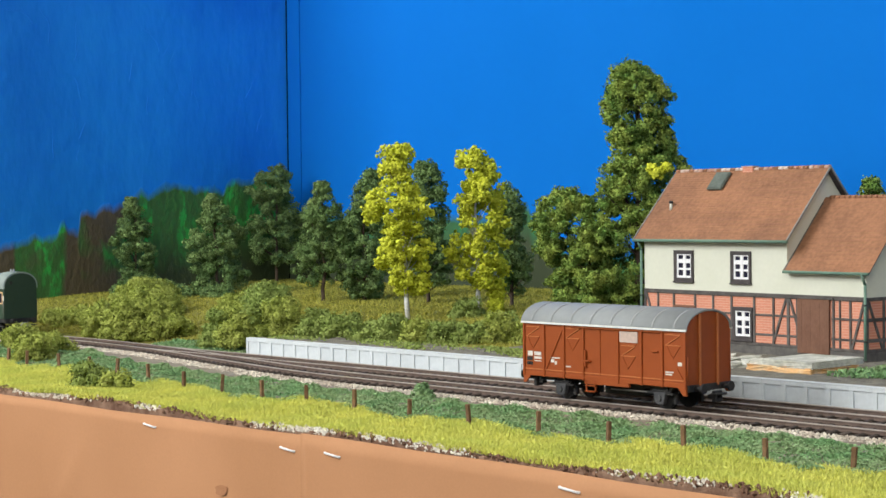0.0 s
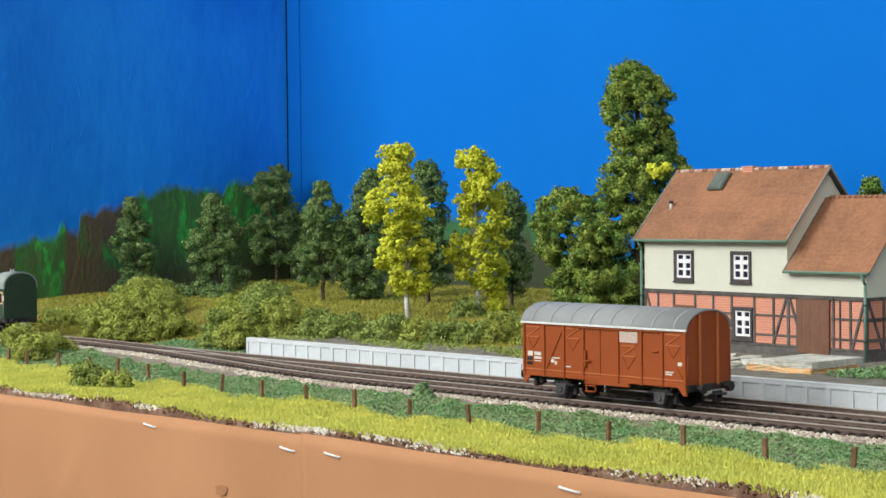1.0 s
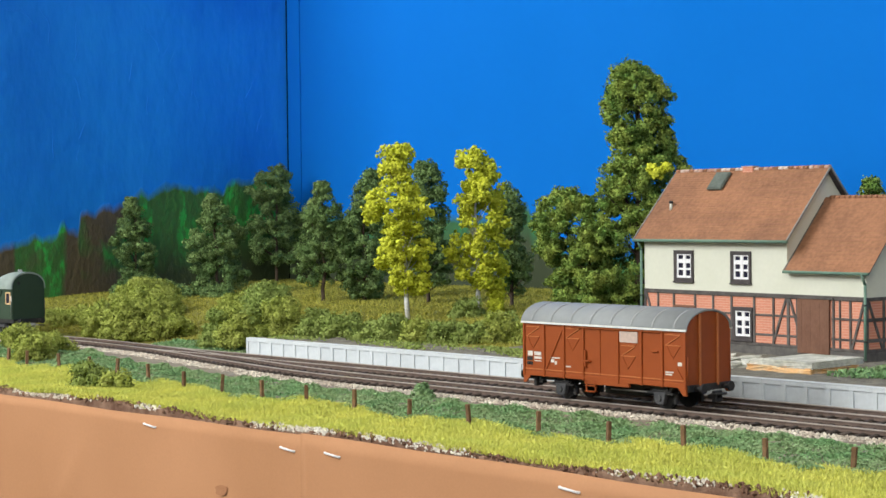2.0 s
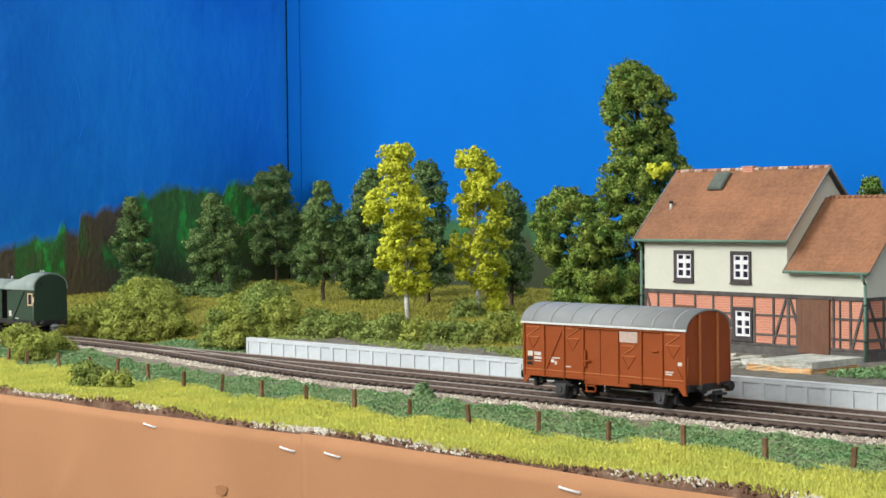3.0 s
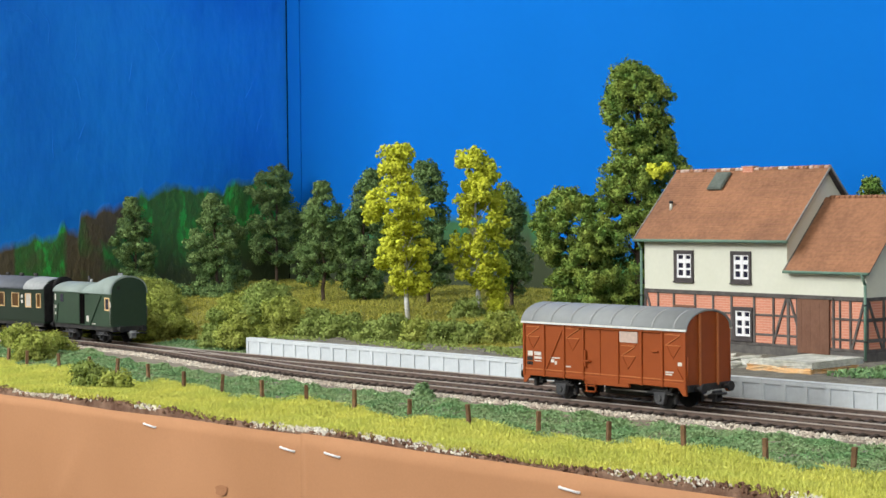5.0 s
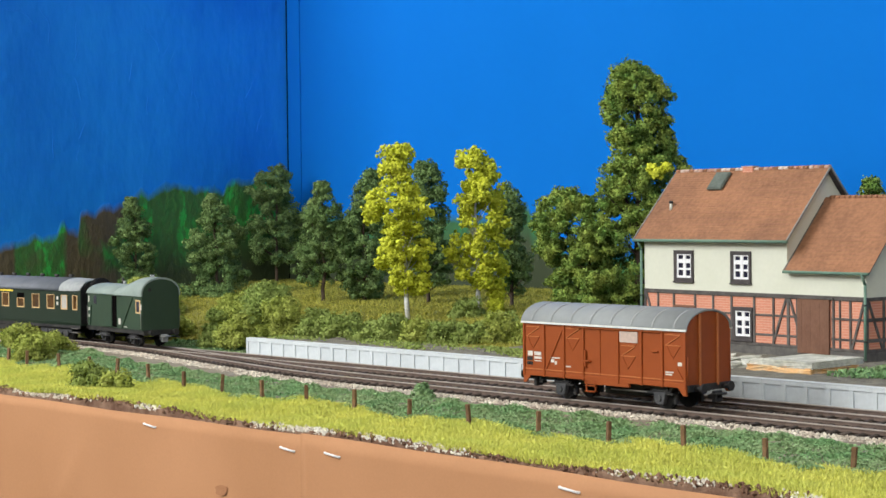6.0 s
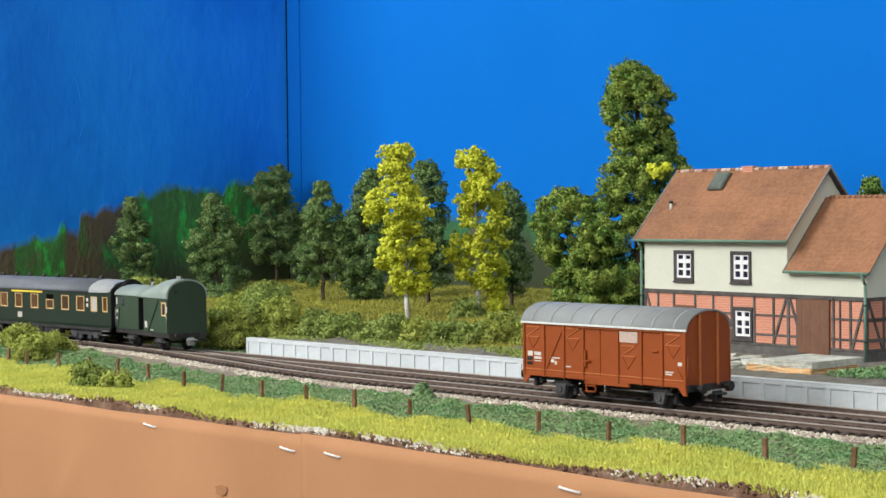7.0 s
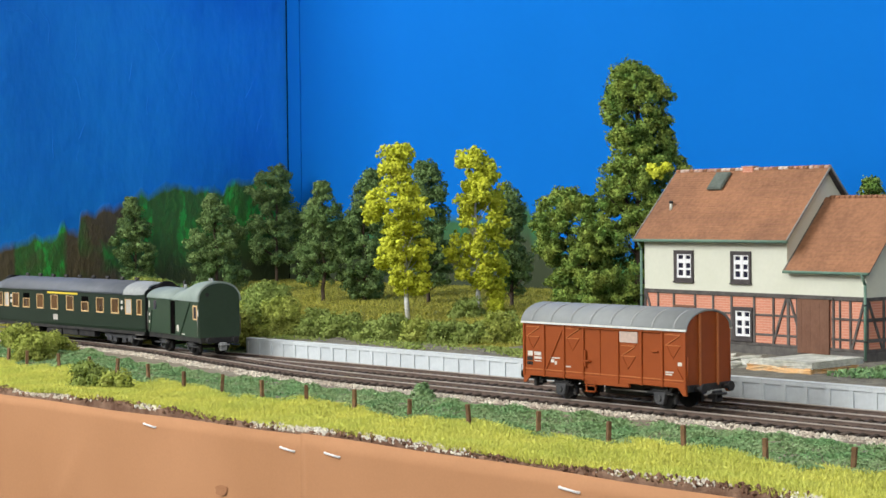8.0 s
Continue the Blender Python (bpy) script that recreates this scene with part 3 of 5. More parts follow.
def track(name_label, centre, x0, x1, sleepers_from):
    global SLEEPER_MESH
    root = thing("railway_track", name_label, "track", group="tracks")
    step = 8.0
    xs = np.arange(x0, x1, step)
    cs = centre(xs)
    tang = np.gradient(cs, xs)
    nrm = np.stack([-tang, np.ones_like(tang)], 1) / np.hypot(1, tang)[:, None]
    c = np.stack([xs, cs], 1)

    def sweep(name, prof, mat, label=""):
        verts = np.concatenate([np.stack([*(c + nrm * o).T, np.full(len(xs), z)], 1) for o, z in prof])
        n, k = len(xs), len(prof)
        f = [(q * n + i, q * n + i + 1, ((q + 1) % k) * n + i + 1, ((q + 1) % k) * n + i) for q in range(k) for i in range(n - 1)]
        return raw(name, verts, f, mat, root, label, smooth=False)

    sweep("ballast_bed", [(-27, -5.4), (-19, -3.9), (19, -3.9), (27, -5.4)], BALLAST)
    for s in (-1, 1):
        g = s * 8.9
        sweep("rail", [(g - 1.1, -2.3), (g - 1.1, -2.0), (g - 0.3, -1.6), (g - 0.3, -0.75), (g - 0.65, -0.6), (g - 0.65, -0.06), (g + 0.65, -0.06), (g + 0.65, -0.6), (g + 0.3, -0.75), (g + 0.3, -1.6), (g + 1.1, -2.0), (g + 1.1, -2.3)], RAIL)
        sweep("rail_head", [(g - 0.7, -0.5), (g - 0.7, -0.1), (g - 0.58, 0.0), (g + 0.58, 0.0), (g + 0.7, -0.1), (g + 0.7, -0.5)], RAILTOP, "shiny worn rail top")
    if SLEEPER_MESH is None:
        bm = bevelled(box(B(), -1.45, 1.45, -15.5, 15.5, -4.2, -2.0), 0.25)
        for s in (-8.9, 8.9):
            box(bm, -1.0, 1.0, s - 2.0, s - 0.9, -2.3, -1.7), box(bm, -1.0, 1.0, s + 0.9, s + 2.0, -2.3, -1.7)
        bmesh.ops.scale(bm, vec=(MM, MM, MM), verts=bm.verts[:])
        SLEEPER_MESH = bpy.data.meshes.new("sleeper")
        bm.to_mesh(SLEEPER_MESH)
        SLEEPER_MESH.materials.append(SLEEPER)
    r = np.random.default_rng(int(abs(x0)))
    for x in np.arange(sleepers_from, x1, 7.0):
        y = float(centre(x))
        a = math.atan(float(centre(x + 1) - centre(x - 1)) / 2)
        ob = new("sleeper", SLEEPER_MESH)
        ob.parent = root
        ob.matrix_local = pose(x * MM, y * MM, r.uniform(-0.1, 0.1) * MM, 0, 0, math.degrees(a) + r.uniform(-1, 1))
    return root


def ballast():
    r = np.random.default_rng(21)
    pts = []
    for centre, x0, x1, sides in ((line_y, -720, 470, ((-21.5, 3.4, 9000), (-13.5, 2.2, 3600), (0, 7, 1500), (19, 3.5, 6200))), (loop_y, -480, 470, ((-19.5, 3.0, 5500), (-13.5, 2.0, 3000), (18, 1.4, 900), (0, 7, 1000)))):
        for off, spread, k in sides:
            x = r.uniform(x0, x1, k)
            o = off + r.normal(size=k) * spread
            z = np.where(np.abs(o) > 19, -3.9 - (np.abs(o) - 19) * 0.19, -3.9) + 0.3
            z = np.where(np.abs(o) > 16.5, z + 0.5, z)
            keep = np.abs(np.abs(o) - 8.9) > 1.3
            pts.append(np.stack([x, centre(x) + o, z], 1)[keep])
    v, f = pebbles(np.concatenate(pts), 0.85, r)
    tagged(raw("ballast_stones", v, f, STONES), "loose pale grey ballast stones beside the sleepers", "ballast", kind="stuff")


# ---- platform ----
def platform():
    root = thing("platform", "low station platform edged with pale grey panelled concrete blocks", "platform", -345, 61.0, 0)
    bm = box(B(), -0.2, 740, 1.2, 14, -4.0, 8.9)
    part("core", bm, GRAVEL, root, "grey grit platform top")
    L = 13.2
    bm = B()
    # a face with a raised rim at top and one side round a sunken field
    box(bm, 0.06, L - 0.06, 0.4, 1.6, -4.0, 9.0)
    box(bm, 0.06, L - 0.06, -0.3, 0.5, 7.0, 9.0)
    box(bm, 0.06, 1.9, -0.3, 0.5, -4.0, 7.0)
    box(bm, 2.2, L - 0.06, -0.1, 0.5, -4.0, -2.4)
    box(bm, L - 1.0, L - 0.06, -0.12, 0.5, -2.4, 7.0)
    bmesh.ops.scale(bm, vec=(MM, MM, MM), verts=bm.verts[:])
    mesh = bpy.data.meshes.new("edge_block")
    bm.to_mesh(mesh)
    mesh.materials.append(CONCRETE)
    for k in range(46):
        ob = new("edge_block", mesh)
        ob.parent = root
        ob.matrix_local = pose(k * L * MM, 0, 0)
    for k in range(15):
        bm = bevelled(box(B(), 0.1, 3 * L - 0.1, -0.5, 4.2, 9.0, 9.5), 0.2)
        ob = part("coping", bm, CONCRETE, root)
        ob.location = (k * 3 * L * MM, 0, 0)


# ---- fence ----
def fence():
    r = random.Random(4)
    rows = ((-475, -62), (-443, -66), (-411, -70), (-362, -74), (-326, -74), (-290, -76), (-248, -80.5), (-203, -86), (-166, -86), (-119, -93), (-85, -90), (-40, -95), (0, -94), (42, -94), (87, -94.5), (132, -98), (168, -92), (212, -95.4), (252, -95), (297, -96))
    for x, y in rows:
        bm = bevelled(box(B(), -0.95, 0.95, -0.95, 0.95, -6, 9.9 + r.uniform(-1, 1)), 0.25)
        for v in bm.verts:
            v.co.x += v.co.z * r.uniform(-0.004, 0.004)
        ob = part("fence_post", bm, POST)
        ob.matrix_world = pose(x * MM, y * MM, float(terrain(x, y)) * MM, r.uniform(-3, 3), r.uniform(-4, 4), r.uniform(0, 90))
        tagged(ob, "weathered brown wooden fence post in the grass", "post", "fence posts")


# ---- grass ----
def blades(x, y, z, length, width, r):
    n = len(x)
    a = r.uniform(0, 6.28, n)
    lean = r.normal(size=(n, 2)) * 0.45
    h = length * r.uniform(0.5, 1.3, n)
    base = np.stack([x, y, z], 1)
    side = np.stack([np.cos(a), np.sin(a), np.zeros(n)], 1) * width * 0.5
    tip = base + np.stack([lean[:, 0] * h, lean[:, 1] * h, h], 1)
    v = np.stack([base - side, base + side, tip], 1).reshape(-1, 3)
    up = np.stack([0.35 * r.normal(size=n), -0.25 + 0.35 * r.normal(size=n), np.ones(n)], 1)
    return v, np.arange(3 * n).reshape(-1, 3), np.repeat(unit(up), 3, 0)


def fence_y(x):
    return np.interp(x, [-480, -360, -250, -120, 0, 300], [-62, -74, -81, -92, -94, -96])


def wobble(x, y, a):
    return np.sin(x / 19 + 1.3 * np.sin(y / 13)) * a + np.sin(x / 7.3 + y / 5) * a * 0.5


def grass():
    r = np.random.default_rng(5)
    k = 330000
    x, y = r.uniform(-520, 430, k), r.uniform(-163, -60, k)
    keep = (y < fence_y(x) + 4 + wobble(x, y, 6)) & (y > -161.5 + 1.2 * np.sin(x / 9))
    x, y = x[keep], y[keep]
    v, f, soft = blades(x, y, terrain(x, y) - 0.4, 2.3 + wobble(x, y, 0.35), 0.8, r)
    tagged(raw("yellow_grass", v, f, YELLOW_GRASS), "bright yellow-green static grass along the front edge", "grass", kind="stuff")
    k = 320000
    x, y = r.uniform(-620, 430, k), r.uniform(-112, 40, k)
    keep = (y > fence_y(x) - 3 + wobble(x, y, 6)) & (y < line_y(x) - 31 - 11 * smooth01((-190 - x) / 90) * smooth01((x + 470) / 60) + wobble(x, y, 3)) & (np.sin(x / 11 + y / 9) + np.sin(x / 23 - y / 6) + r.normal(size=k) * 0.8 > -1.5)
    x, y = x[keep], y[keep]
    lump = 1.2 + 0.8 * np.sin(x / 8.5 + np.sin(y / 6)) * np.sin(y / 7.5) + 0.8 * np.sin(x / 3.7 + y / 4.1)
    pts = np.stack([x, y, terrain(x, y) + np.clip(lump, 0.2, 5) * r.uniform(0.2, 1, len(x))], 1)
    up = np.stack([0.5 * r.normal(size=len(x)), 0.5 * r.normal(size=len(x)), np.ones(len(x))], 1)
    v, f, soft = flakes(pts, up, 1.1, r, loose=0.7)
    tagged(raw("green_turf", v, f, GREEN_TURF), "dark green foam turf between fence and track", "turf", kind="stuff")
    # turf patch on the bank beside the turnout, and at the platform's far end by the house
    k = 16000
    x, y = r.uniform(-480, -345, k), r.uniform(64, 120, k)
    keep = (y > loop_y(x) + 24) & (y < loop_y(x) + 48 + wobble(x, y, 3))
    x2, y2 = r.uniform(105, 330, k), r.uniform(84, 190, k)
    keep2 = y2 > 92 + wobble(x2, y2, 4)
    x, y = np.r_[x[keep], x2[keep2]], np.r_[y[keep], y2[keep2]]
    pts = np.stack([x, y, terrain(x, y) + r.uniform(0.2, 2.5, len(x))], 1)
    up = np.stack([0.5 * r.normal(size=len(x)), 0.5 * r.normal(size=len(x)), np.ones(len(x))], 1)
    v, f, soft = flakes(pts, up, 1.7, r, loose=1.6)
    tagged(raw("green_turf", v, f, GREEN_TURF), "green foam turf patches on the bank and by the house", "turf", kind="stuff")
    k = 9000
    x, y = r.uniform(-343, 40, k), r.uniform(66, 112, k)
    keep = wobble(x, y, 1.0) + r.normal(size=k) * 0.6 + (y - 84) / 20 > 0.3
    x, y = x[keep], y[keep]
    pts = np.stack([x, y, terrain(x, y) + r.uniform(0.1, 0.9, len(x))], 1)
    v, f, soft = flakes(pts, np.tile([0.0, 0.0, 1.0], (len(x), 1)), 1.5, r, loose=1.6)
    tagged(raw("platform_scatter", v, f, BUSH_DARK), "dull green scatter growing over the platform's grit", "turf", kind="stuff")
    k = 100000
    x, y = r.uniform(-835, -150, k), r.uniform(80, 474, k)
    keep = (y > 118) | (x < -345) & (y > loop_y(x) + 42)
    x, y = x[keep], y[keep]
    v, f, soft = blades(x, y, terrain(x, y) - 0.3, np.full(len(x), 2.2), 0.9, r)
    tagged(raw("olive_grass", v, f, OLIVE_TUFT), "olive yellow static grass on the wooded slope", "grass", kind="stuff")


# ---- plants ----
def bush(name, x, y, z, rad, h, mat, label, seed, group, squash=1.0, fl=1.25):
    r = np.random.default_rng(seed)
    n = max(12, int(rad * rad * h / 170))
    c, rr = [], []
    while len(c) < n:
        p = r.uniform(-1, 1, 3)
        p[2] = abs(p[2])
        if p @ p > 1 or p @ p < 0.2:
            continue
        c.append((p[0] * rad * 0.85, p[1] * rad * 0.85 * squash, p[2] * h * 0.8 + 1.0))
        rr.append(r.uniform(2.6, 5.4) * (0.8 + 0.012 * h))
    v, f, soft = foam(c, rr, 430, fl, r, 0.5, 0.9)
    v[:, 2] = np.maximum(v[:, 2], -3)
    ob = raw(name, v, f, mat, normals=soft)
    ob.matrix_world = pose(x * MM, y * MM, z * MM)
    return tagged(ob, label, "bush", group)


def bushes():
    hedge = ((-579, 92, -2, 15, 20), (-531, 86, -2, 17, 25), (-522, 103, -1, 17, 25), (-500, 106, 0, 12, 13), (-644, 169, 5, 22, 27), (-690, 215, 8, 22, 20), (-668, 120, -1, 16, 13), (-705, 124, 0, 14, 8), (-636, 130, 0, 17, 17), (-600, 150, 4, 22, 24))
    for k, (x, y, z, q, h) in enumerate(hedge):
        bush("bush", x, y, z, q * 1.4, h * 1.5, BUSH_LIGHT, "olive green foam bush on the bank beside the track", 100 + k, "bank bushes")
    edge = ((-409, 86, -1, 12, 22), (-380, 80, 1, 13, 24), (-372, 96, 5, 15, 27), (-352, 96, 8, 13, 23), (-444, 153, 9, 19, 26), (-475, 150, 7, 17, 22), (-400, 120, 8, 16, 24))
    for k, (x, y, z, q, h) in enumerate(edge):
        bush("bush", x, y, z, q * 1.35, h * 1.45, BUSH_LIGHT if k % 2 else BUSH_DARK, "leafy green foam bush at the platform's end", 200 + k, "platform end bushes")
    row = ((-344, 102), (-319, 102), (-297, 107), (-271, 107), (-250, 112), (-225, 114), (-205, 118), (-187, 127), (-175, 137), (-160, 148))
    for k, (x, y) in enumerate(row):
        bush("bush", x, y, 8, 15, 17 + 3 * ((k * 7) % 3) / 2 + (6 if k > 7 else 0), BUSH_LIGHT if k in (0, 5, 8, 9) else BUSH_DARK, "low green foam bush along the platform's back edge", 300 + k, "platform hedge")
    for k, b in enumerate(((-298, 227, 13, 16, 20), (-293, 150, 10, 15, 12), (-338, 140, 10, 18, 14), (-222, 185, 10, 16, 16), (-380, 150, 10, 16, 14), (-250, 160, 10, 15, 11))):
        bush("bush", *b, BUSH_DARK, "low dark green foam bush under the trees", 400 + k, "undergrowth")
    for k, b in enumerate(((-785, 250, 13, 22, 24), (-755, 268, 14, 18, 18), (-668, 262, 14, 18, 20), (-700, 255, 14, 16, 16))):
        bush("bush", *b, TREE_DARK, "dark green foam undergrowth at the foot of the trees", 450 + k, "undergrowth")
    for k, b in enumerate(((-238, -125, -4, 14, 18), (-221, -119, -4, 10, 10))):
        bush("bush", *b, BUSH_LIGHT if k else BUSH_DARK, "green foam bush in the yellow grass by the fence", 500 + k, "front bushes")
    for k, b in enumerate(((-440, -50, -4, 17, 18), (-490, -8, -4, 20, 15), (-540, -5, -4, 17, 20), (-468, -30, -4, 16, 17))):
        bush("bush", *b, BUSH_LIGHT, "olive green foam bush beside the bend of the track", 520 + k, "front bushes")
    bush("weed", -61, -31, -4, 4.5, 6, GREEN_TURF, "small green weed at the ballast's edge", 540, "weeds")


RIGHT = Vector((0.674, 0.739, 0))


def tree(label, x, y, z, h, profile, mat, bark, seed, trunk_r=1.5, clear=0.12, per=400, size=1.3, lean=(0, 0), clump=(2.4, 5.8), density=1.6, group="trees", loose=0.9, lift=0.5, crumb=0.0):
    """profile: (share of height, sideways offset, half width) from the foot of the crown to its top."""
    r = np.random.default_rng(seed)
    root = thing("tree", label, "tree", x, y, z, 0, group)
    bm = B()
    top = Vector((lean[0] * h, lean[1] * h, h * 0.9))
    prev, steps = Vector((0, 0, -2)), 7
    spine = []
    for k in range(1, steps + 1):
        s = k / steps
        p = top * s + Vector((r.normal() * 0.8, r.normal() * 0.8, 0))
        tube(bm, prev, p, trunk_r * (1.15 - 0.95 * (k - 1) / steps), trunk_r * (1.15 - 0.95 * s), 9, k in (1, steps))
        spine.append(p)
        prev = p
    hs, off, half = [np.array(q) for q in zip(*profile)]
    half = half * 1.13
    c, rad = [], []
    area = sum((hs[k + 1] - hs[k]) * h * (half[k] + half[k + 1]) for k in range(len(hs) - 1))
    want = int(density * area / 33)
    limbs = 0
    while len(c) < want:
        s = r.uniform(hs[0], hs[-1])
        w = np.interp(s, hs, half)
        cr = min(r.uniform(*clump), max(2.6, w * 0.8))
        t, q = r.uniform(0, 6.28), math.sqrt(r.uniform(0.12, 1))
        reach = max(w - cr * 0.85, 0.5)
        o = np.interp(s, hs, off)
        p = Vector((0, 0, s * h)) + RIGHT * (o + reach * q * math.cos(t)) + Vector((-0.739, 0.674, 0)) * (reach * 0.9 * q * math.sin(t))
        p += Vector((top.x, top.y, 0)) * s
        c.append(tuple(p)), rad.append(cr)
        if limbs < 26 and q > 0.5:
            limbs += 1
            start = top * max(s - 0.1, clear)
            tube(bm, start, p, trunk_r * 0.35 * (1.1 - s * 0.7), trunk_r * 0.12, 6, False)
    part("trunk", bm, bark, root)
    v, f, soft = foam(c, rad, per, size, r, lift, loose, crumb)
    raw("crown", v, f, mat, root, "foam foliage in ragged clumps", normals=soft)
    return root


def trees():
    dark = "dark green model tree with ragged foam foliage on the slope"
    tree(dark, -800, 262, 14, 94, ((0.14, 2, 20), (0.3, 3, 17), (0.42, 0, 20), (0.55, -5, 20), (0.72, 0, 15), (0.88, -2, 11), (1.0, -3, 4)), TREE_DARK, BARK, 31)
    tree(dark, -694, 281, 17, 92, ((0.10, 4, 26), (0.28, 6, 27), (0.42, -2, 22), (0.52, -3, 29), (0.7, 4, 22), (0.85, 0, 13), (1.0, -4, 5)), TREE_DARK, BARK, 32, clear=0.1)
    tree(dark, -800, 430, 20, 122, ((0.20, -2, 25), (0.4, -1, 28), (0.55, 2, 30), (0.72, -6, 26), (0.88, -4, 22), (1.0, 0, 8)), TREE_DARK, BARK, 33, clear=0.2, density=1.15)
    tree(dark, -529, 275, 17, 102, ((0.18, -3, 20), (0.35, -2, 24), (0.55, 1, 20), (0.72, -1, 18), (0.88, 0, 12), (1.0, 0, 4)), TREE_DARK, BARK, 34, clear=0.18)
    tree(dark, -505, 300, 17, 112, ((0.05, -1, 15), (0.2, 0, 22), (0.45, 0, 24), (0.65, 2, 22), (0.85, 5, 14), (1.0, 8, 5)), TREE_DARK, BARK, 35)
    tree(dark, -424, 300, 17, 116, ((0.15, 2, 16), (0.35, 1, 17), (0.55, 0, 16), (0.75, 0, 17), (0.9, 2, 15), (1.0, -3, 7)), TREE_DARK, BARK, 36)
    tree(dark, -339, 310, 15, 100, ((0.15, 4, 14), (0.35, 2, 15), (0.6, -1, 13), (0.85, 0, 11), (1.0, -2, 5)), TREE_DARK, BARK, 37)
    birch = "yellow-green model birch with a white trunk behind the platform"
    tree(birch, -330, 195, 15, 126, ((0.17, 4, 11), (0.184, 3, 13), (0.263, 1, 18), (0.358, -1, 22), (0.437, -1, 19), (0.516, -4, 15), (0.585, -6, 24), (0.665, -4, 25), (0.772, -5, 16), (0.864, -5, 11), (0.96, -4, 13), (1.0, 0, 5)), BIRCH_LEAF, BIRCH_BARK, 41, 1.7, 0.3, 46, lean=(-0.022, -0.024), clump=(2.4, 5.2), density=1.7, crumb=1.3)
    tree(birch, -306, 244, 18, 120, ((0.02, 12, 5), (0.17, 12, 6), (0.2, 3, 17), (0.273, 3, 21), (0.357, 1, 24), (0.457, 0, 23), (0.54, 1, 21), (0.64, 4, 18), (0.737, 4, 18), (0.85, 5, 12), (0.947, 0, 14), (1.0, -3, 8)), BIRCH_LEAF, BIRCH_BARK, 42, 1.7, 0.3, 46, lean=(-0.015, -0.015), clump=(2.4, 5.2), density=1.6, crumb=1.35)
    tall = "tall green tree with dense leafy foam growth beside the house"
    tree(tall, -173, 270, 8, 185, ((0.03, -18, 40), (0.2, -14, 40), (0.33, -12, 37), (0.45, -4, 27), (0.52, 0, 29), (0.6, 7, 29), (0.66, 5, 25), (0.72, 4, 20), (0.78, -3, 25), (0.86, 0, 27), (0.93, -2, 20), (1.0, -5, 9)), TREE_TALL, BARK, 51, 3.2, 0.1, 330, 1.5, clump=(2.4, 6.0), density=1.8)
    tree("lower green tree with dense leafy foam growth", -205, 254, 8, 98, ((0.03, -8, 38), (0.25, -2, 32), (0.45, 0, 26), (0.6, -8, 30), (0.78, -12, 28), (0.93, -14, 21), (1.0, -16, 10)), TREE_TALL, BARK, 52, 2.4, 0.1, 330, 1.5, clump=(2.4, 6.0), density=1.7)
    for k, (x, y, h) in enumerate(((-30, 335, 102), (6, 345, 98))):
        tree("green foam tree behind the house", x, y, 10, h, ((0.3, 0, 14), (0.6, 0, 16), (0.85, 0, 13), (1.0, 0, 6)), TREE_TALL, BARK, 61 + k, density=1.0)
    # a stray yellow tuft caught in the tall tree
    v, f, soft = foam([(0, 0, 0), (4, 4, 3), (-3, -3, 3)], [4, 3.4, 3], 110, 2.4, rng, crumb=1.5)
    ob = raw("yellow_tuft", v, f, BIRCH_LEAF, normals=soft)
    ob.location = (-0.144, 0.257, 0.119)
    tagged(ob, "yellow-green foam tuft caught in the tall tree's crown", "foliage")


room()
board()
ground()
fascia()
torn_edge()
track("main railway track with brown sleepers, bending away at the end", line_y, -1150, 500, -760)
track("platform railway track joining the main line at a turnout", loop_y, -500, 500, -462)
ballast()
platform()
fence()
grass()
bushes()
trees()


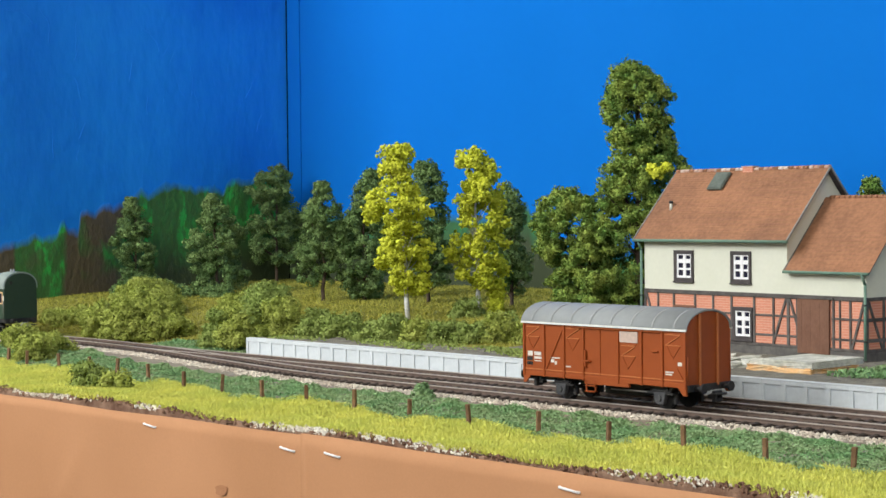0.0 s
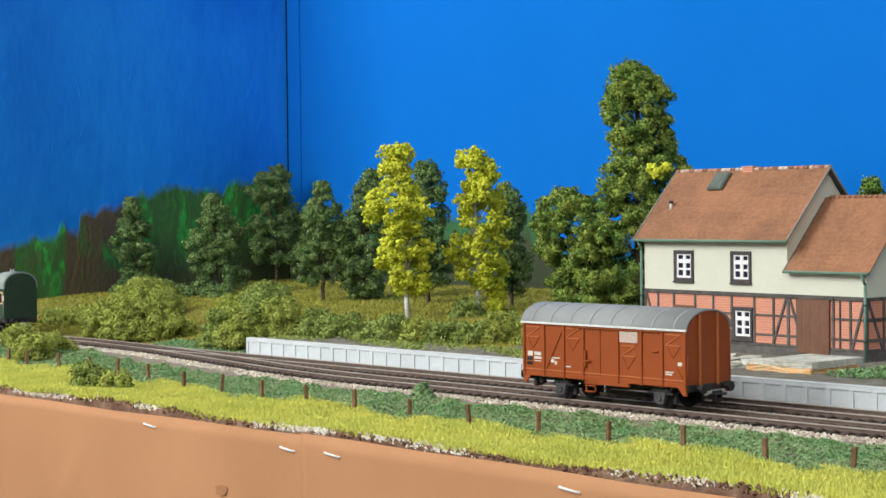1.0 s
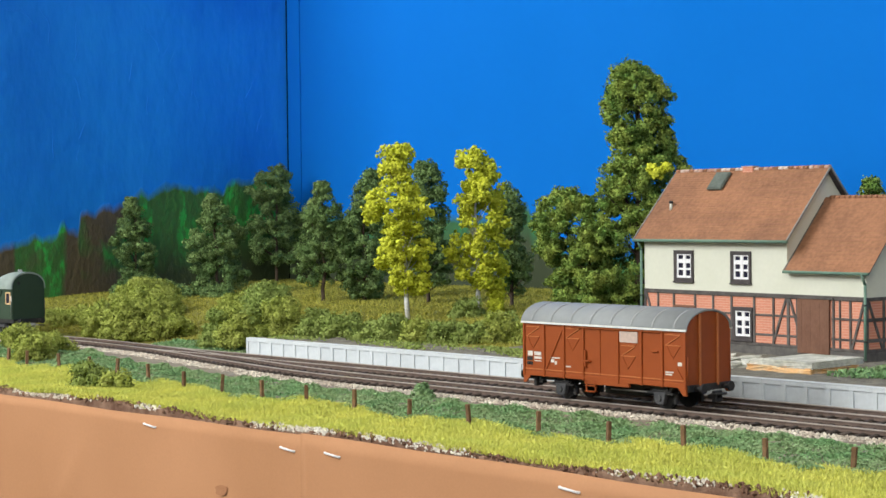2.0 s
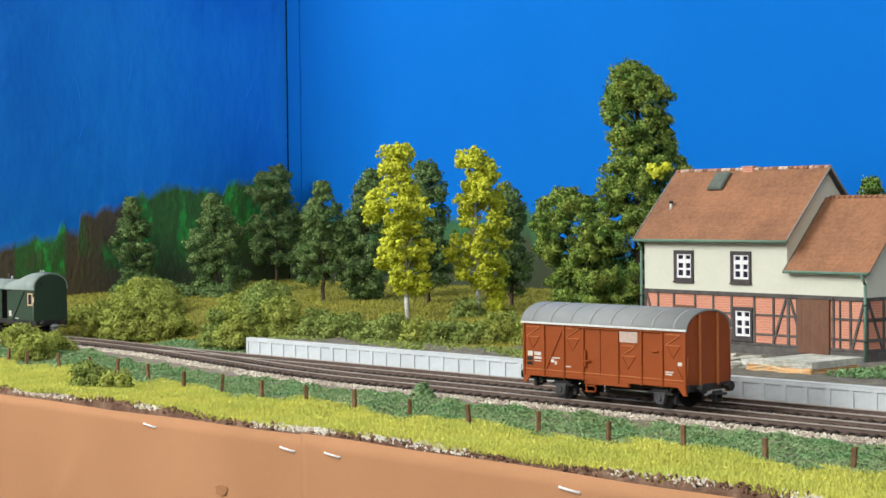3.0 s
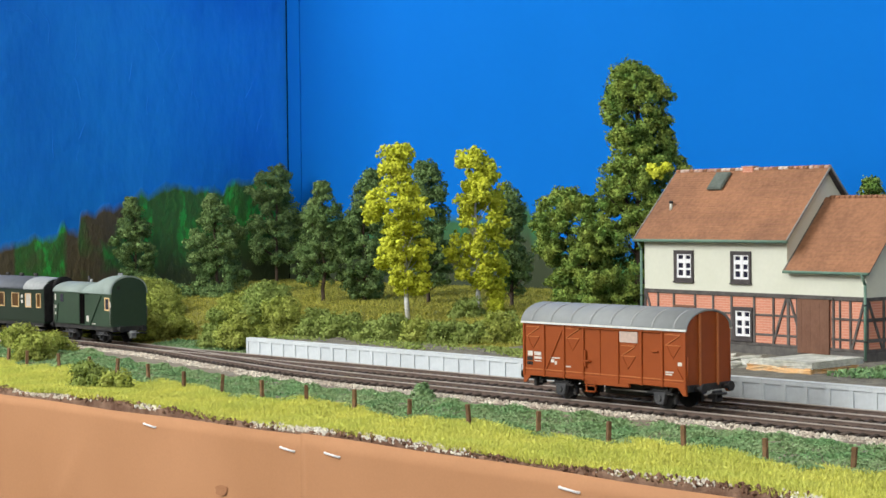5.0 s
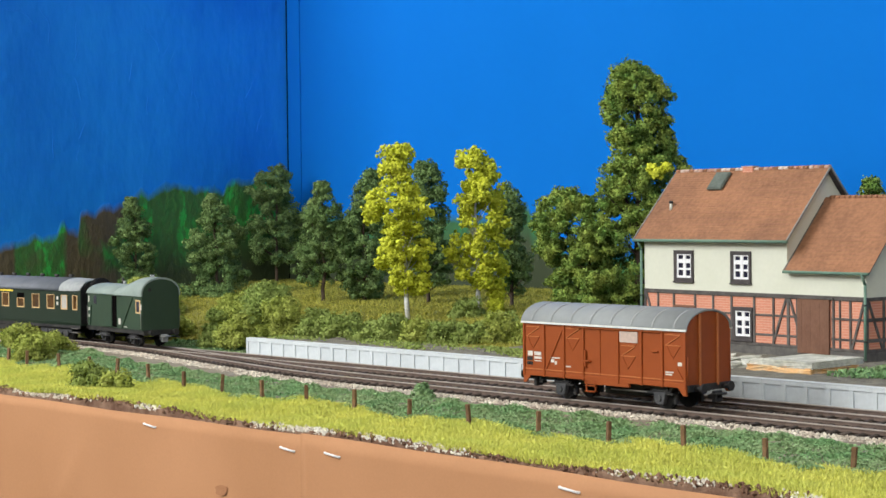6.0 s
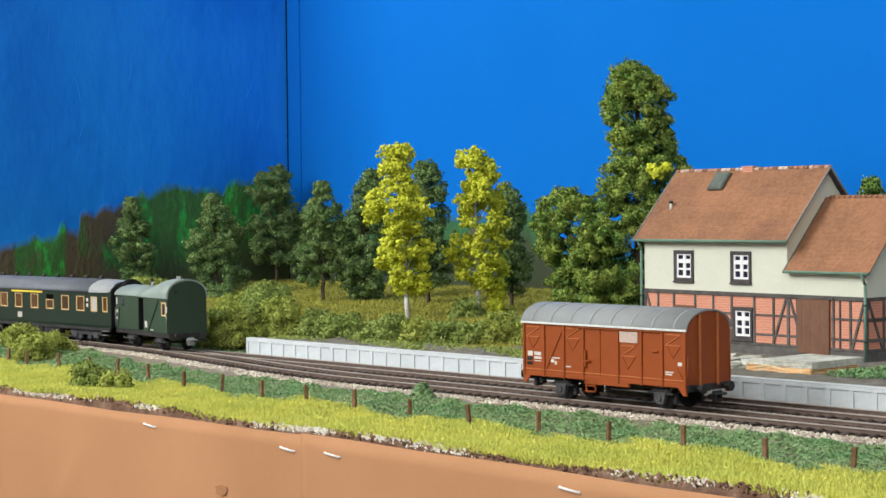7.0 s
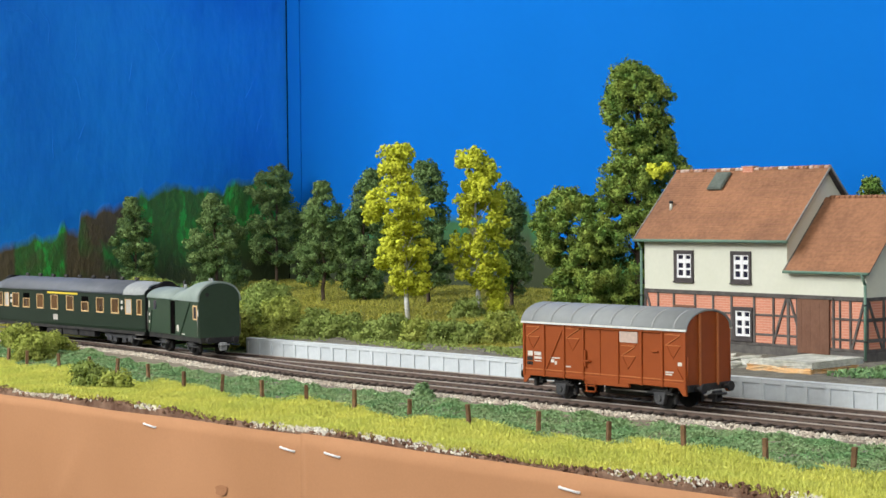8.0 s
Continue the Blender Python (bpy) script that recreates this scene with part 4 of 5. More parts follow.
# ---- station house ----
def house():
    Z = 9.0
    root = thing("station_house", "half-timbered station house with cream plaster, orange brick and brown tiled roofs", "house", 22, 179.1, Z, -5.0)

    def hp(name, bm, mat, parent=None, label=""):
        bmesh.ops.translate(bm, vec=(0, 0, -Z), verts=bm.verts[:])
        return part(name, bm, mat, parent or root, label)

    hp("plinth", bevelled(box(B(), -120.4, 54.9, -0.5, 69.4, 7, 14), 0.4), STONE_BASE, label="dark stone plinth")
    hp("lower_wall", box(B(), -119.6, 54.1, 0.2, 68.6, 14, 43), BRICK, label="orange brick lower wall")
    hp("upper_wall", prism(B(), [(0, 43), (69, 43), (69, 76.6), (34.5, 116.4), (0, 76.6)], -120, -2.5), PLASTER, label="cream plastered upper wall")
    hp("annex_wall", prism(B(), [(0, 43.01), (68, 43.01), (68, 58.6), (34, 98.4), (0, 58.6)], -2.49, 54.5), PLASTER, label="cream plastered annex wall")
    # timber frame on the front
    y0, y1 = -0.55, 0.3
    for z, w, a, b in ((43.5, 2.4, -120.3, 55), (14.8, 1.6, -120.3, 55)):
        hp("beam", bevelled(box(B(), a, b, y0 - 0.1, y1, z - w / 2, z + w / 2), 0.15), TIMBER)
    for z in (32.0, 20.6):
        for a, b in ((-119, -94), (-76, -46), (-28.5, 5), (30, 54)):
            hp("rail_beam", bevelled(box(B(), a, b, y0 + 0.1, y1, z - 0.6, z + 0.6), 0.15), TIMBER)
    for x, w in ((-119.3, 2.2), (-108, 1.6), (-94.2, 1.8), (-76, 1.8), (-61, 1.6), (-46, 1.8), (-28, 1.8), (-13, 1.7), (-1.8, 2.4), (4.9, 1.6), (31.4, 1.8), (36, 1.3), (43.4, 1.7), (53.6, 2.2)):
        hp("timber_post", bevelled(box(B(), x - w * 0.42, x + w * 0.42, y0, y1, 14, 43), 0.15), TIMBER)
    for a, b in (((-3.3, 42), (-13.5, 15)), ((-0.6, 42), (7, 22)), ((53, 42), (44.5, 15.5)), ((-118, 42), (-109, 16))):
        hp("brace", strut(B(), a, b, 1.35, y0 - 0.05, y1), TIMBER)
    # gable side of the annex
    for y in (1, 15, 29, 43, 56, 67.4):
        hp("timber_post", bevelled(box(B(), 54.0, 54.7, y - 0.9, y + 0.9, 14, 43), 0.15), TIMBER)
    for z in (43.5, 32.0, 20.6, 14.8):
        hp("beam", bevelled(box(B(), 54.0, 54.75, 0, 68.5, z - 1, z + 1), 0.15), TIMBER)
    for ya, yb in ((2, 14), (44, 31)):
        bm = strut(B(), (ya, 42), (yb, 15), 1.6, -54.72, -54.0)
        bmesh.ops.rotate(bm, cent=(0, 0, 0), matrix=Matrix.Rotation(radians(90), 3, "Z"), verts=bm.verts[:])
        hp("brace", bm, TIMBER)

    def window(x0, x1, z0, z1):
        w = hp("window", box(B(), x0 + 1.5, x1 - 1.5, -0.05, 0.35, z0 + 1.5, z1 - 1.5), PANE, label="dark window with white glazing bars")
        bm = B()
        f = 2.3
        box(bm, x0, x0 + f, -1.1, 0.3, z0, z1), box(bm, x1 - 1.5, x1, -1.1, 0.3, z0, z1)
        box(bm, x0 + f, x1 - 1.5, -1.1, 0.3, z1 - 2.2, z1), box(bm, x0 + f, x1 - 1.5, -1.1, 0.3, z0, z0 + 2.2)
        hp("surround", bm, DARK_FRAME, w)
        a, b, c, d = x0 + f, x1 - 1.5, z0 + 2.2, z1 - 2.2
        mid = (a + b) / 2 + 0.3
        hp("mullion", bevelled(box(B(), mid - 1.15, mid + 1.15, -0.75, 0.1, c, d), 0.15), WHITE_PAINT, w)
        for z, t in ((c + 0.6, 0.75), (c + (d - c) * 0.37, 0.65), (c + (d - c) * 0.70, 1.25), (d - 0.4, 0.4)):
            hp("glazing_bar", bevelled(box(B(), a, b, -0.65, 0.1, z - t, z + t), 0.12), WHITE_PAINT, w)
        for x in (a + 0.45, b - 0.35):
            hp("casement_bar", bevelled(box(B(), x - 0.75, x + 0.75, -0.6, 0.1, c, d), 0.12), WHITE_PAINT, w)
        hp("sill", bevelled(box(B(), x0 - 0.4, x1 + 0.4, -1.6, 0.2, z0 - 0.9, z0), 0.15), DARK_FRAME, w)

    for b in ((-93.3, -77, 50, 69), (-46, -30, 50.2, 69), (-44.8, -29, 16.6, 36), (-93, -77.2, 16.6, 34)):
        window(*b)
    hp("lintel", bevelled(box(B(), -93.5, -75.5, -1.8, 0.2, 34.0, 35.4), 0.2), DOOR_BROWN)
    d = hp("sliding_door", bevelled(box(B(), 5.8, 29.1, -1.3, -0.2, 11.5, 42.6), 0.2), DOOR_BROWN, label="plain brown sliding door")
    for k in range(7):
        hp("board", bevelled(box(B(), 6.0 + k * 3.3, 9.24 + k * 3.3, -1.4, -1.2, 11.8, 42.3), 0.12), DOOR_BROWN, d)
    hp("door_track", bevelled(box(B(), 4.6, 32, -1.7, -0.2, 42.6, 43.6), 0.15), TIMBER)

    # roofs: courses of tiles, each lapped over the one below
    def roof(name, x0, x1, eave_y, eave_z, ridge_z, mid):
        slope = (ridge_z - eave_z) / (mid - eave_y)
        r = hp(name, prism(B(), [(eave_y, eave_z - 0.9), (mid, ridge_z - 0.9), (2 * mid - eave_y, eave_z - 0.9), (2 * mid - eave_y, eave_z - 0.1), (mid, ridge_z - 0.1), (eave_y, eave_z - 0.1)], x0, x1), TIMBER, label="brown-red tiled roof")
        rows = 30
        for side in (1, -1):
            for k in range(rows):
                a, b = k / rows, (k + 1.12) / rows
                ya, yb = eave_y + (mid - eave_y) * a, eave_y + (mid - eave_y) * min(b, 1)
                za, zb = eave_z + (ridge_z - eave_z) * a, eave_z + (ridge_z - eave_z) * min(b, 1)
                if side < 0:
                    ya, yb = 2 * mid - ya, 2 * mid - yb
                out = [(ya, za - 0.1), (ya, za + 0.33), (yb, zb + 0.12), (yb, zb - 0.12)]
                hp("tile_course", prism(B(), out, x0 - 0.15, x1 + 0.15), ROOF_TILE, r)
        return r, slope

    main, slope = roof("main_roof", -125, 0.6, -4.2, 75.4, 118.3, 34.5)
    annex, _ = roof("annex_roof", -2.4, 59, -3.6, 58.0, 100.3, 34)
    hp("annex_step", prism(B(), [(-3.0, 57.2), (31, 95.6), (31, 97.4), (-3.0, 59.0)], -2.8, -1.5), STONE_BASE, label="grey flashing strip along the annex roof")
    for x in (-125.4, 0.9):
        for s in (1, -1):
            pts = [(-4.4, 74.4), (34.5, 117.2), (34.5, 118.9), (-4.4, 76.2)]
            if s < 0:
                pts = [(69 - y, z) for y, z in pts]
            hp("verge_board", prism(B(), pts, x - 0.35, x + 0.35), VERGE, main, "grey verge board")
    for k in range(32):
        x = -125 + k * 3.93
        bm = B()
        tube(bm, (x, 34.5, 118.2), (x + 3.7, 34.5, 118.2), 1.15, 1.3, 8)
        hp("ridge_tile", bm, MORTAR if k % 3 else ROOF_TILE, main)
    for k in range(15):
        x = 1 + k * 3.9
        hp("ridge_tile", tube(B(), (x, 34, 100.3), (x + 3.6, 34, 100.3), 1.1, 1.25, 8), ROOF_TILE, annex)
    ch = hp("chimney_stub", bevelled(box(B(), -67, -58.5, 32.5, 37.5, 112, 119.6), 0.3), BRICK, main, "low brick chimney stub")
    hp("chimney_cap", bevelled(box(B(), -67.6, -57.9, 32.1, 37.9, 119.6, 120.2), 0.2), MORTAR, ch)

    def on_roof(x, s, up):
        y = -4.2 + 38.7 * s
        return x, y - up * 0.742, 75.4 + 42.9 * s + up * 0.670

    ang = math.atan(slope)
    bm = B()
    box(bm, -6, 6, -7.0, 7.0, 0.3, 2.2)
    sk = bevelled(bm, 0.3)
    bmesh.ops.rotate(sk, cent=(0, 0, 0), matrix=Matrix.Rotation(ang, 3, "X"), verts=sk.verts[:])
    bmesh.ops.translate(sk, vec=on_roof(-80.5, 0.815, 0.2), verts=sk.verts[:])
    skylight = hp("skylight", sk, HATCH, main, "closed grey-green roof hatch")
    bm = box(B(), -5.2, 5.2, -6.2, 6.2, 2.2, 2.5)
    bmesh.ops.rotate(bm, cent=(0, 0, 0), matrix=Matrix.Rotation(ang, 3, "X"), verts=bm.verts[:])
    bmesh.ops.translate(bm, vec=on_roof(-80.5, 0.815, 0.2), verts=bm.verts[:])
    hp("hatch_lid", bm, HATCH, skylight)
    x, y, z = on_roof(-109, 0.44, 0)
    pipe = hp("vent_pipe", tube(B(), (x, y, z - 1), (x, y, z + 3.6), 1.0, 1.0), SLAB, main, "short grey vent pipe")
    hp("pipe_cap", tube(B(), (x, y, z + 3.6), (x, y, z + 5.2), 1.5, 1.3), BLACK, pipe)
    # gutters and downpipes
    hp("gutter", tube(B(), (-125, -5.2, 75.0), (2.0, -5.2, 75.0), 0.95, 0.95), GUTTER, label="green gutter")
    hp("gutter", tube(B(), (-1.6, -4.6, 57.8), (59.6, -4.6, 57.8), 0.9, 0.9), GUTTER, label="green gutter")
    for x, z1 in ((-121.2, 75), (54.9, 57.6)):
        bm = tube(B(), (x, -1.6, 10), (x, -1.6, z1 - 6), 0.8, 0.8)
        tube(bm, (x, -1.6, z1 - 6), (x, -4.8, z1), 0.8, 0.8)
        dp = hp("downpipe", bm, GUTTER, label="green downpipe")
        for z in (20, 40):
            hp("clip", tube(B(), (x, -1.6, z), (x, -1.6, z + 0.8), 1.25, 1.25), BLACK, dp)


def ramp():
    root = thing("loading_ramp", "broken pale concrete slab on a crumbling orange base before the door", "ramp", 53, 97.5, 9, -1.5)
    r = random.Random(9)

    def broken(x0, x1, y0, y1, z0, z1, cuts, rough):
        bm = box(B(), x0, x1, y0, y1, z0, z1)
        bmesh.ops.subdivide_edges(bm, edges=bm.edges[:], cuts=cuts, use_grid_fill=True)
        for v in bm.verts:
            v.co += Vector((r.uniform(-1, 1), r.uniform(-1, 1), r.uniform(-0.45, 0.45))) * rough
        return bm

    part("base", broken(0.5, 42.4, 0.0, 40, -1.5, 3.2, 6, 0.6), ORANGE_BRICK_BASE, root, "broken orange base")
    bm = broken(-0.5, 43, 0.2, 44, 2.6, 6.2, 9, 0.22)
    for v in bm.verts:
        if v.co.x < 6:
            v.co.z -= (6 - v.co.x) * 0.28
            v.co.y += (6 - v.co.x) * 0.35 if v.co.y < 3 else 0
    part("slab", bm, SLAB, root)
    for k, (x, y, q) in enumerate(((41, 104, 5), (33, 112, 6), (44, 116, 5), (24, 116, 5), (37, 126, 7), (20, 128, 6), (30, 138, 7), (12, 124, 5), (8, 136, 6), (47, 136, 6), (18, 146, 6))):
        bm = broken(-q, q, -q * 0.7, q * 0.7, -1.2, 1.4 + (k % 3) * 0.7, 2, 0.9)
        ob = part("concrete_lump", bm, SLAB)
        ob.matrix_world = pose(x * MM, y * MM, 9 * MM, r.uniform(-6, 6), r.uniform(-6, 6), r.uniform(0, 90))
        tagged(ob, "broken pale concrete lump on the grit", "rubble", "rubble by the ramp")
    bm = bevelled(box(B(), -3, 3, -2, 2, 0, 5), 0.4)
    ob = part("stone_trough", bm, STONE_BASE)
    ob.matrix_world = pose(113 * MM, 152 * MM, 9 * MM, 0, 0, -8)
    tagged(ob, "small dark stone block at the house corner", "stone")


# ---- rolling stock ----
def arch(half, eave, top, power=2.0, n=16):
    return [(half * math.cos(math.pi * k / n), eave + (top - eave) * max(0.0, math.sin(math.pi * k / n)) ** (2 / power)) for k in range(n + 1)]


def wheelset(parent, x, r=5.6):
    ob = new("wheelset")
    ob.empty_display_size = 0.005
    ob.parent = parent
    bm = tube(B(), (0, -11, 0), (0, 11, 0), 1.0, 1.0, 10)
    axle = part("axle", bm, BLACK, ob)
    for s in (-1, 1):
        bm = B()
        tube(bm, (0, s * 7.4, 0), (0, s * 10.0, 0), r, r, 24)
        tube(bm, (0, s * 7.0, 0), (0, s * 7.4, 0), r + 0.6, r + 0.6, 24)
        part("wheel", bm, BLACK, ob)
        bm = B()
        tube(bm, (0, s * 10.0, 0), (0, s * 10.15, 0), r * 0.97, r * 0.97, 24)
        tube(bm, (0, s * 10.15, 0), (0, s * 10.2, 0), r * 0.8, r * 0.8, 24)
        part("tyre_face", bm, BLACK, ob)
    ob.location = (x * MM, 0, r * MM)
    return ob


def buffer_pair(root, x, d, z, mat=BLACK):
    for y in (-10.0, 10.0):
        b = part("buffer", tube(B(), (x, y, z), (x + d * 4.5, y, z), 1.5, 1.2, 12), mat, root)
        part("buffer_plate", tube(B(), (x + d * 4.5, y, z), (x + d * 5.3, y, z), 2.4, 2.3, 18), mat, b)


def coupler(root, x, d, mat):
    bm = bevelled(box(B(), min(x, x + d * 6), max(x, x + d * 6), -1.5, 1.5, 5.6, 7.6), 0.3)
    c = part("coupler", bm, mat, root, "loop coupler")
    bm = B()
    for a, b in (((4.5, -3.6), (7.5, -3.6)), ((4.5, 3.6), (7.5, 3.6)), ((7.5, -3.6), (7.5, 3.6)), ((4.5, -3.6), (4.5, 3.6))):
        tube(bm, (x + d * a[0], a[1], 8.2), (x + d * b[0], b[1], 8.2), 0.5, 0.5, 8)
    part("loop", bm, mat, c)
    part("hook", bevelled(box(B(), min(x + d * 3.5, x + d * 6), max(x + d * 3.5, x + d * 6), -2.6, 2.6, 4.2, 9.6), 0.4), mat, c)


def axle_guard(root, x, side, mat=BLACK):
    y = side * 12.2
    bm = B()
    s = 0.9
    strut(bm, (x - 6.5, 11), (x - 1.6, 5.0), 1.5, y - s / 2, y + s / 2)
    strut(bm, (x + 6.5, 11), (x + 1.6, 5.0), 1.5, y - s / 2, y + s / 2)
    box(bm, x - 4.2, x + 4.2, y - 0.5, y + 0.4, 7.2, 11)
    g = part("axle_guard", bm, mat, root)
    bm = B()
    lo = [bm.verts.new((x + dx, y + side * 0.6 + dy, z)) for dy in (-1.5, 1.5) for dx, z in ((-2.3, 2.4), (2.3, 2.4), (3.9, 8.2), (-3.9, 8.2))]
    for q in ((0, 1, 2, 3), (7, 6, 5, 4), (0, 4, 5, 1), (1, 5, 6, 2), (2, 6, 7, 3), (3, 7, 4, 0)):
        bm.faces.new([lo[k] for k in q])
    box_part = part("axle_box", bevelled(bm, 0.35), AXLE_AND_LIT_BOARD_GREY, g, "dark grey axle box")
    part("axle_cap", tube(B(), (x, y + side * 2.0, 5.4), (x, y + side * 2.7, 5.4), 1.5, 1.3, 12), AXLE_AND_LIT_BOARD_GREY, box_part)
    bm = B()
    for k in range(3):
        box(bm, x - 8 + k * 1.6, x + 8 - k * 1.6, y + side * 0.9 - 0.7, y + side * 0.9 + 0.7, 7.6 + k * 0.5 - 0.3, 8.0 + k * 0.5)
    part("leaf_spring", bm, mat, g)
    for e in (-6.2, 6.2):
        part("brake_shoe", bevelled(box(B(), x + e - 0.8, x + e + 0.8, side * 9.5 - 1, side * 9.5 + 1, 2.4, 7.2), 0.3), mat, g)


def goods_wagon():
    root = thing("goods_wagon", "red-brown covered goods wagon with a grey arched roof", "wagon", 53.3, 0, 0)
    L, W = 53.3, 16.0
    prof = [(W, 11.8), (W, 38.4)] + arch(W, 38.4, 46.6)[1:-1] + [(-W, 38.4), (-W, 11.8)]
    part("body", prism(B(), prof, -L, L), WAGON_BROWN, root)
    roof_out = arch(W + 0.9, 38.0, 47.7, n=24)
    roof_in = arch(W + 0.5, 38.0, 46.9, n=24)[::-1]
    roof = part("roof", prism(B(), roof_out + roof_in, -L - 0.9, L + 0.9, True), WAGON_ROOF, root, "grey arched roof")
    for k in range(8):
        x = -L + 106.6 * (k + 0.5) / 8
        part("roof_seam", prism(B(), arch(W + 1.0, 38.3, 47.8, n=20) + arch(W + 0.8, 38.3, 47.6, n=20)[::-1], x - 0.7, x + 0.7, True), SEAM_GREY, roof)
    for s in (-1, 1):
        part("roof_edge", box(B(), -L - 0.8, L + 0.8, s * 16.95 - 0.25, s * 16.95 + 0.25, 37.7, 38.7), WAGON_WHITE, roof, "white roof edge")
        part("door_rail", bevelled(box(B(), -L + 33, -L + 92, s * 16.7 - 0.4, s * 16.7 + 0.4, 36.6, 37.2), 0.15), WAGON_BROWN, root)
        f = lambda a, b: (min(s * a, s * b), max(s * a, s * b))
        part("sole_bar", bevelled(box(B(), -L, L, *f(15.2, 16.3), 11.2, 13.4), 0.2), WAGON_BROWN, root)
        for l in (0.6, 14.7, 28.4, 41.6, 64.4, 79.2, 92.2, 106.0):
            part("side_post", bevelled(box(B(), -L + l - 0.65, -L + l + 0.65, *f(15.9, 16.75), 11.0, 37.6), 0.18), WAGON_BROWN, root)
        for l in (52.5,):
            part("door_rib", bevelled(box(B(), -L + l - 0.3, -L + l + 0.3, *f(15.9, 16.35), 14, 36.5), 0.1), WAGON_BROWN, root)
        part("lower_moulding", box(B(), -L + 1, L - 1, *f(15.9, 16.35), 14.4, 14.9), EDGE_AND_HIGHLIGHT_BROWN, root, "light brown moulding")
        for a, b in (((27.7, 36.2), (15.7, 14.8)), ((104.6, 15), (101, 20))):
            part("brace", strut(B(), (-L + a[0], a[1]), (-L + b[0], b[1]), 0.9, *f(15.9, 16.5)), WAGON_BROWN, root)
        for l, z in ((2.4, 36.0), (29.8, 36.2), (66.4, 29.4), (94.2, 35.9)):
            x = -L + l
            bm = B()
            for a, b in (((0, 0), (9.2, 0)), ((9.2, 0), (0, -5)), ((0, -5), (9.2, -5))):
                strut(bm, (x + a[0], z + a[1]), (x + b[0], z + b[1]), 0.42, *f(15.9, 16.4))
            low = B()
            for a, b in (((0.8, -5.4), (4.2, -11)), ((4.2, -11), (8.6, -5.4))):
                strut(low, (x + a[0], z + a[1]), (x + b[0], z + b[1]), 0.4, *f(15.9, 16.3))
            part("lower_stiffener", low, WAGON_BROWN, root)
            part("vent_stiffener", bm, EDGE_AND_HIGHLIGHT_BROWN, root, "light brown Z-shaped ridge")
        part("blank_panel", box(B(), -L + 65.6, -L + 77.0, *f(15.9, 16.45), 31.0, 36.2), LABEL_PINK, root, "pale chalk panel")
        for x0, x1, z0, z1, m in ((3, 6.5, 21.2, 23.6, LABEL), (7.6, 12.4, 21.6, 23.4, LABEL), (2.6, 6.4, 18.8, 20.8, LABEL_BLACK), (7.6, 12.6, 19.8, 21.0, LABEL), (2.6, 6.6, 16.6, 18.2, LABEL_BLACK), (3.0, 6.0, 17.0, 17.5, LABEL), (7.6, 12.6, 18.6, 19.0, LABEL), (19.2, 25.4, 20.6, 21.3, LABEL), (19.2, 21.6, 18.6, 20.2, LABEL), (21.8, 23.4, 17.6, 19.4, LABEL), (29.4, 33, 16.8, 17.4, LABEL), (94, 99, 18.0, 18.6, LABEL), (94, 98, 16.8, 17.6, LABEL), (101.5, 104, 21.5, 23.2, LABEL)):
            part("lettering", box(B(), -L + x0, -L + x1, *f(15.95, 16.08), z0, z1), m, root, "small lettering block")
        part("door_sill", bevelled(box(B(), -L + 42, -L + 71, *f(14.6, 16.2), 9.3, 11.6), 0.2), WAGON_BROWN, root)
        for e in (-1, 1):
            bm = B()
            tri = [(e * L, 11.4), (e * L, 7.6), (e * (L - 1.8), 7.6), (e * (L - 5.0), 11.4)]
            va, vb = [[bm.verts.new((x, yy, z)) for x, z in tri] for yy in f(15.3, 16.25)]
            bm.faces.new(va), bm.faces.new(vb[::-1])
            for k in range(4):
                bm.faces.new((va[k], vb[k], vb[(k + 1) % 4], va[(k + 1) % 4]))
            part("corner_gusset", bm, WAGON_BROWN, root)
        part("door_handle", bevelled(box(B(), -L + 42.8, -L + 43.8, *f(16.2, 17.2), 17.5, 26), 0.2), WAGON_BROWN, root)
        part("latch", bevelled(box(B(), -L + 41.5, -L + 46.5, *f(16.2, 17.3), 20.2, 21.2), 0.2), WAGON_BROWN, root)
        part("latch", bevelled(box(B(), -L + 86, -L + 90, *f(16.2, 17.0), 27.2, 28.0), 0.2), WAGON_BROWN, root)
        for l in (43.0, 105.2, 1.4):
            st = part("step", box(B(), -L + l, -L + l + 0.6, *f(15.4, 16.2), 5.6 if 10 < l < 90 else 8.8, 11.4), WAGON_BROWN, root, "brown footstep")
            if 10 < l < 90:
                box_bm = box(B(), -L + l + 6, -L + l + 6.6, *f(15.4, 16.2), 5.6, 11.4)
                for z in (5.6, 8.4):
                    box(box_bm, -L + l, -L + l + 6.6, *f(15.0, 16.8), z, z + 0.5)
                part("tread", box_bm, WAGON_BROWN, st)
        for l in (24.0, 88.5):
            axle_guard(root, -L + l, s)
        part("brake_pipe", tube(B(), (-L + 56, s * 12, 7.6), (-L + 84, s * 12, 7.6), 0.45, 0.45, 8), STEEL, root, "light grey brake rod")
        part("corner_handle", tube(B(), (L + 0.6, s * 15.6, 14), (L + 0.6, s * 15.6, 26), 0.3, 0.3, 6), WAGON_BROWN, root)
    for d in (-1, 1):
        for y in (-6.6, 6.4):
            zt = 38.4 + 8.2 * math.sqrt(1 - (y / 16) ** 2)
            # the lighter brown puts an edge highlight into the end posts' colour
            part("end_post", bevelled(box(B(), min(d * L, d * (L + 0.9)), max(d * L, d * (L + 0.9)), y - 0.7, y + 0.7, 11.5, zt - 0.3), 0.2), EDGE_AND_HIGHLIGHT_BROWN, root)
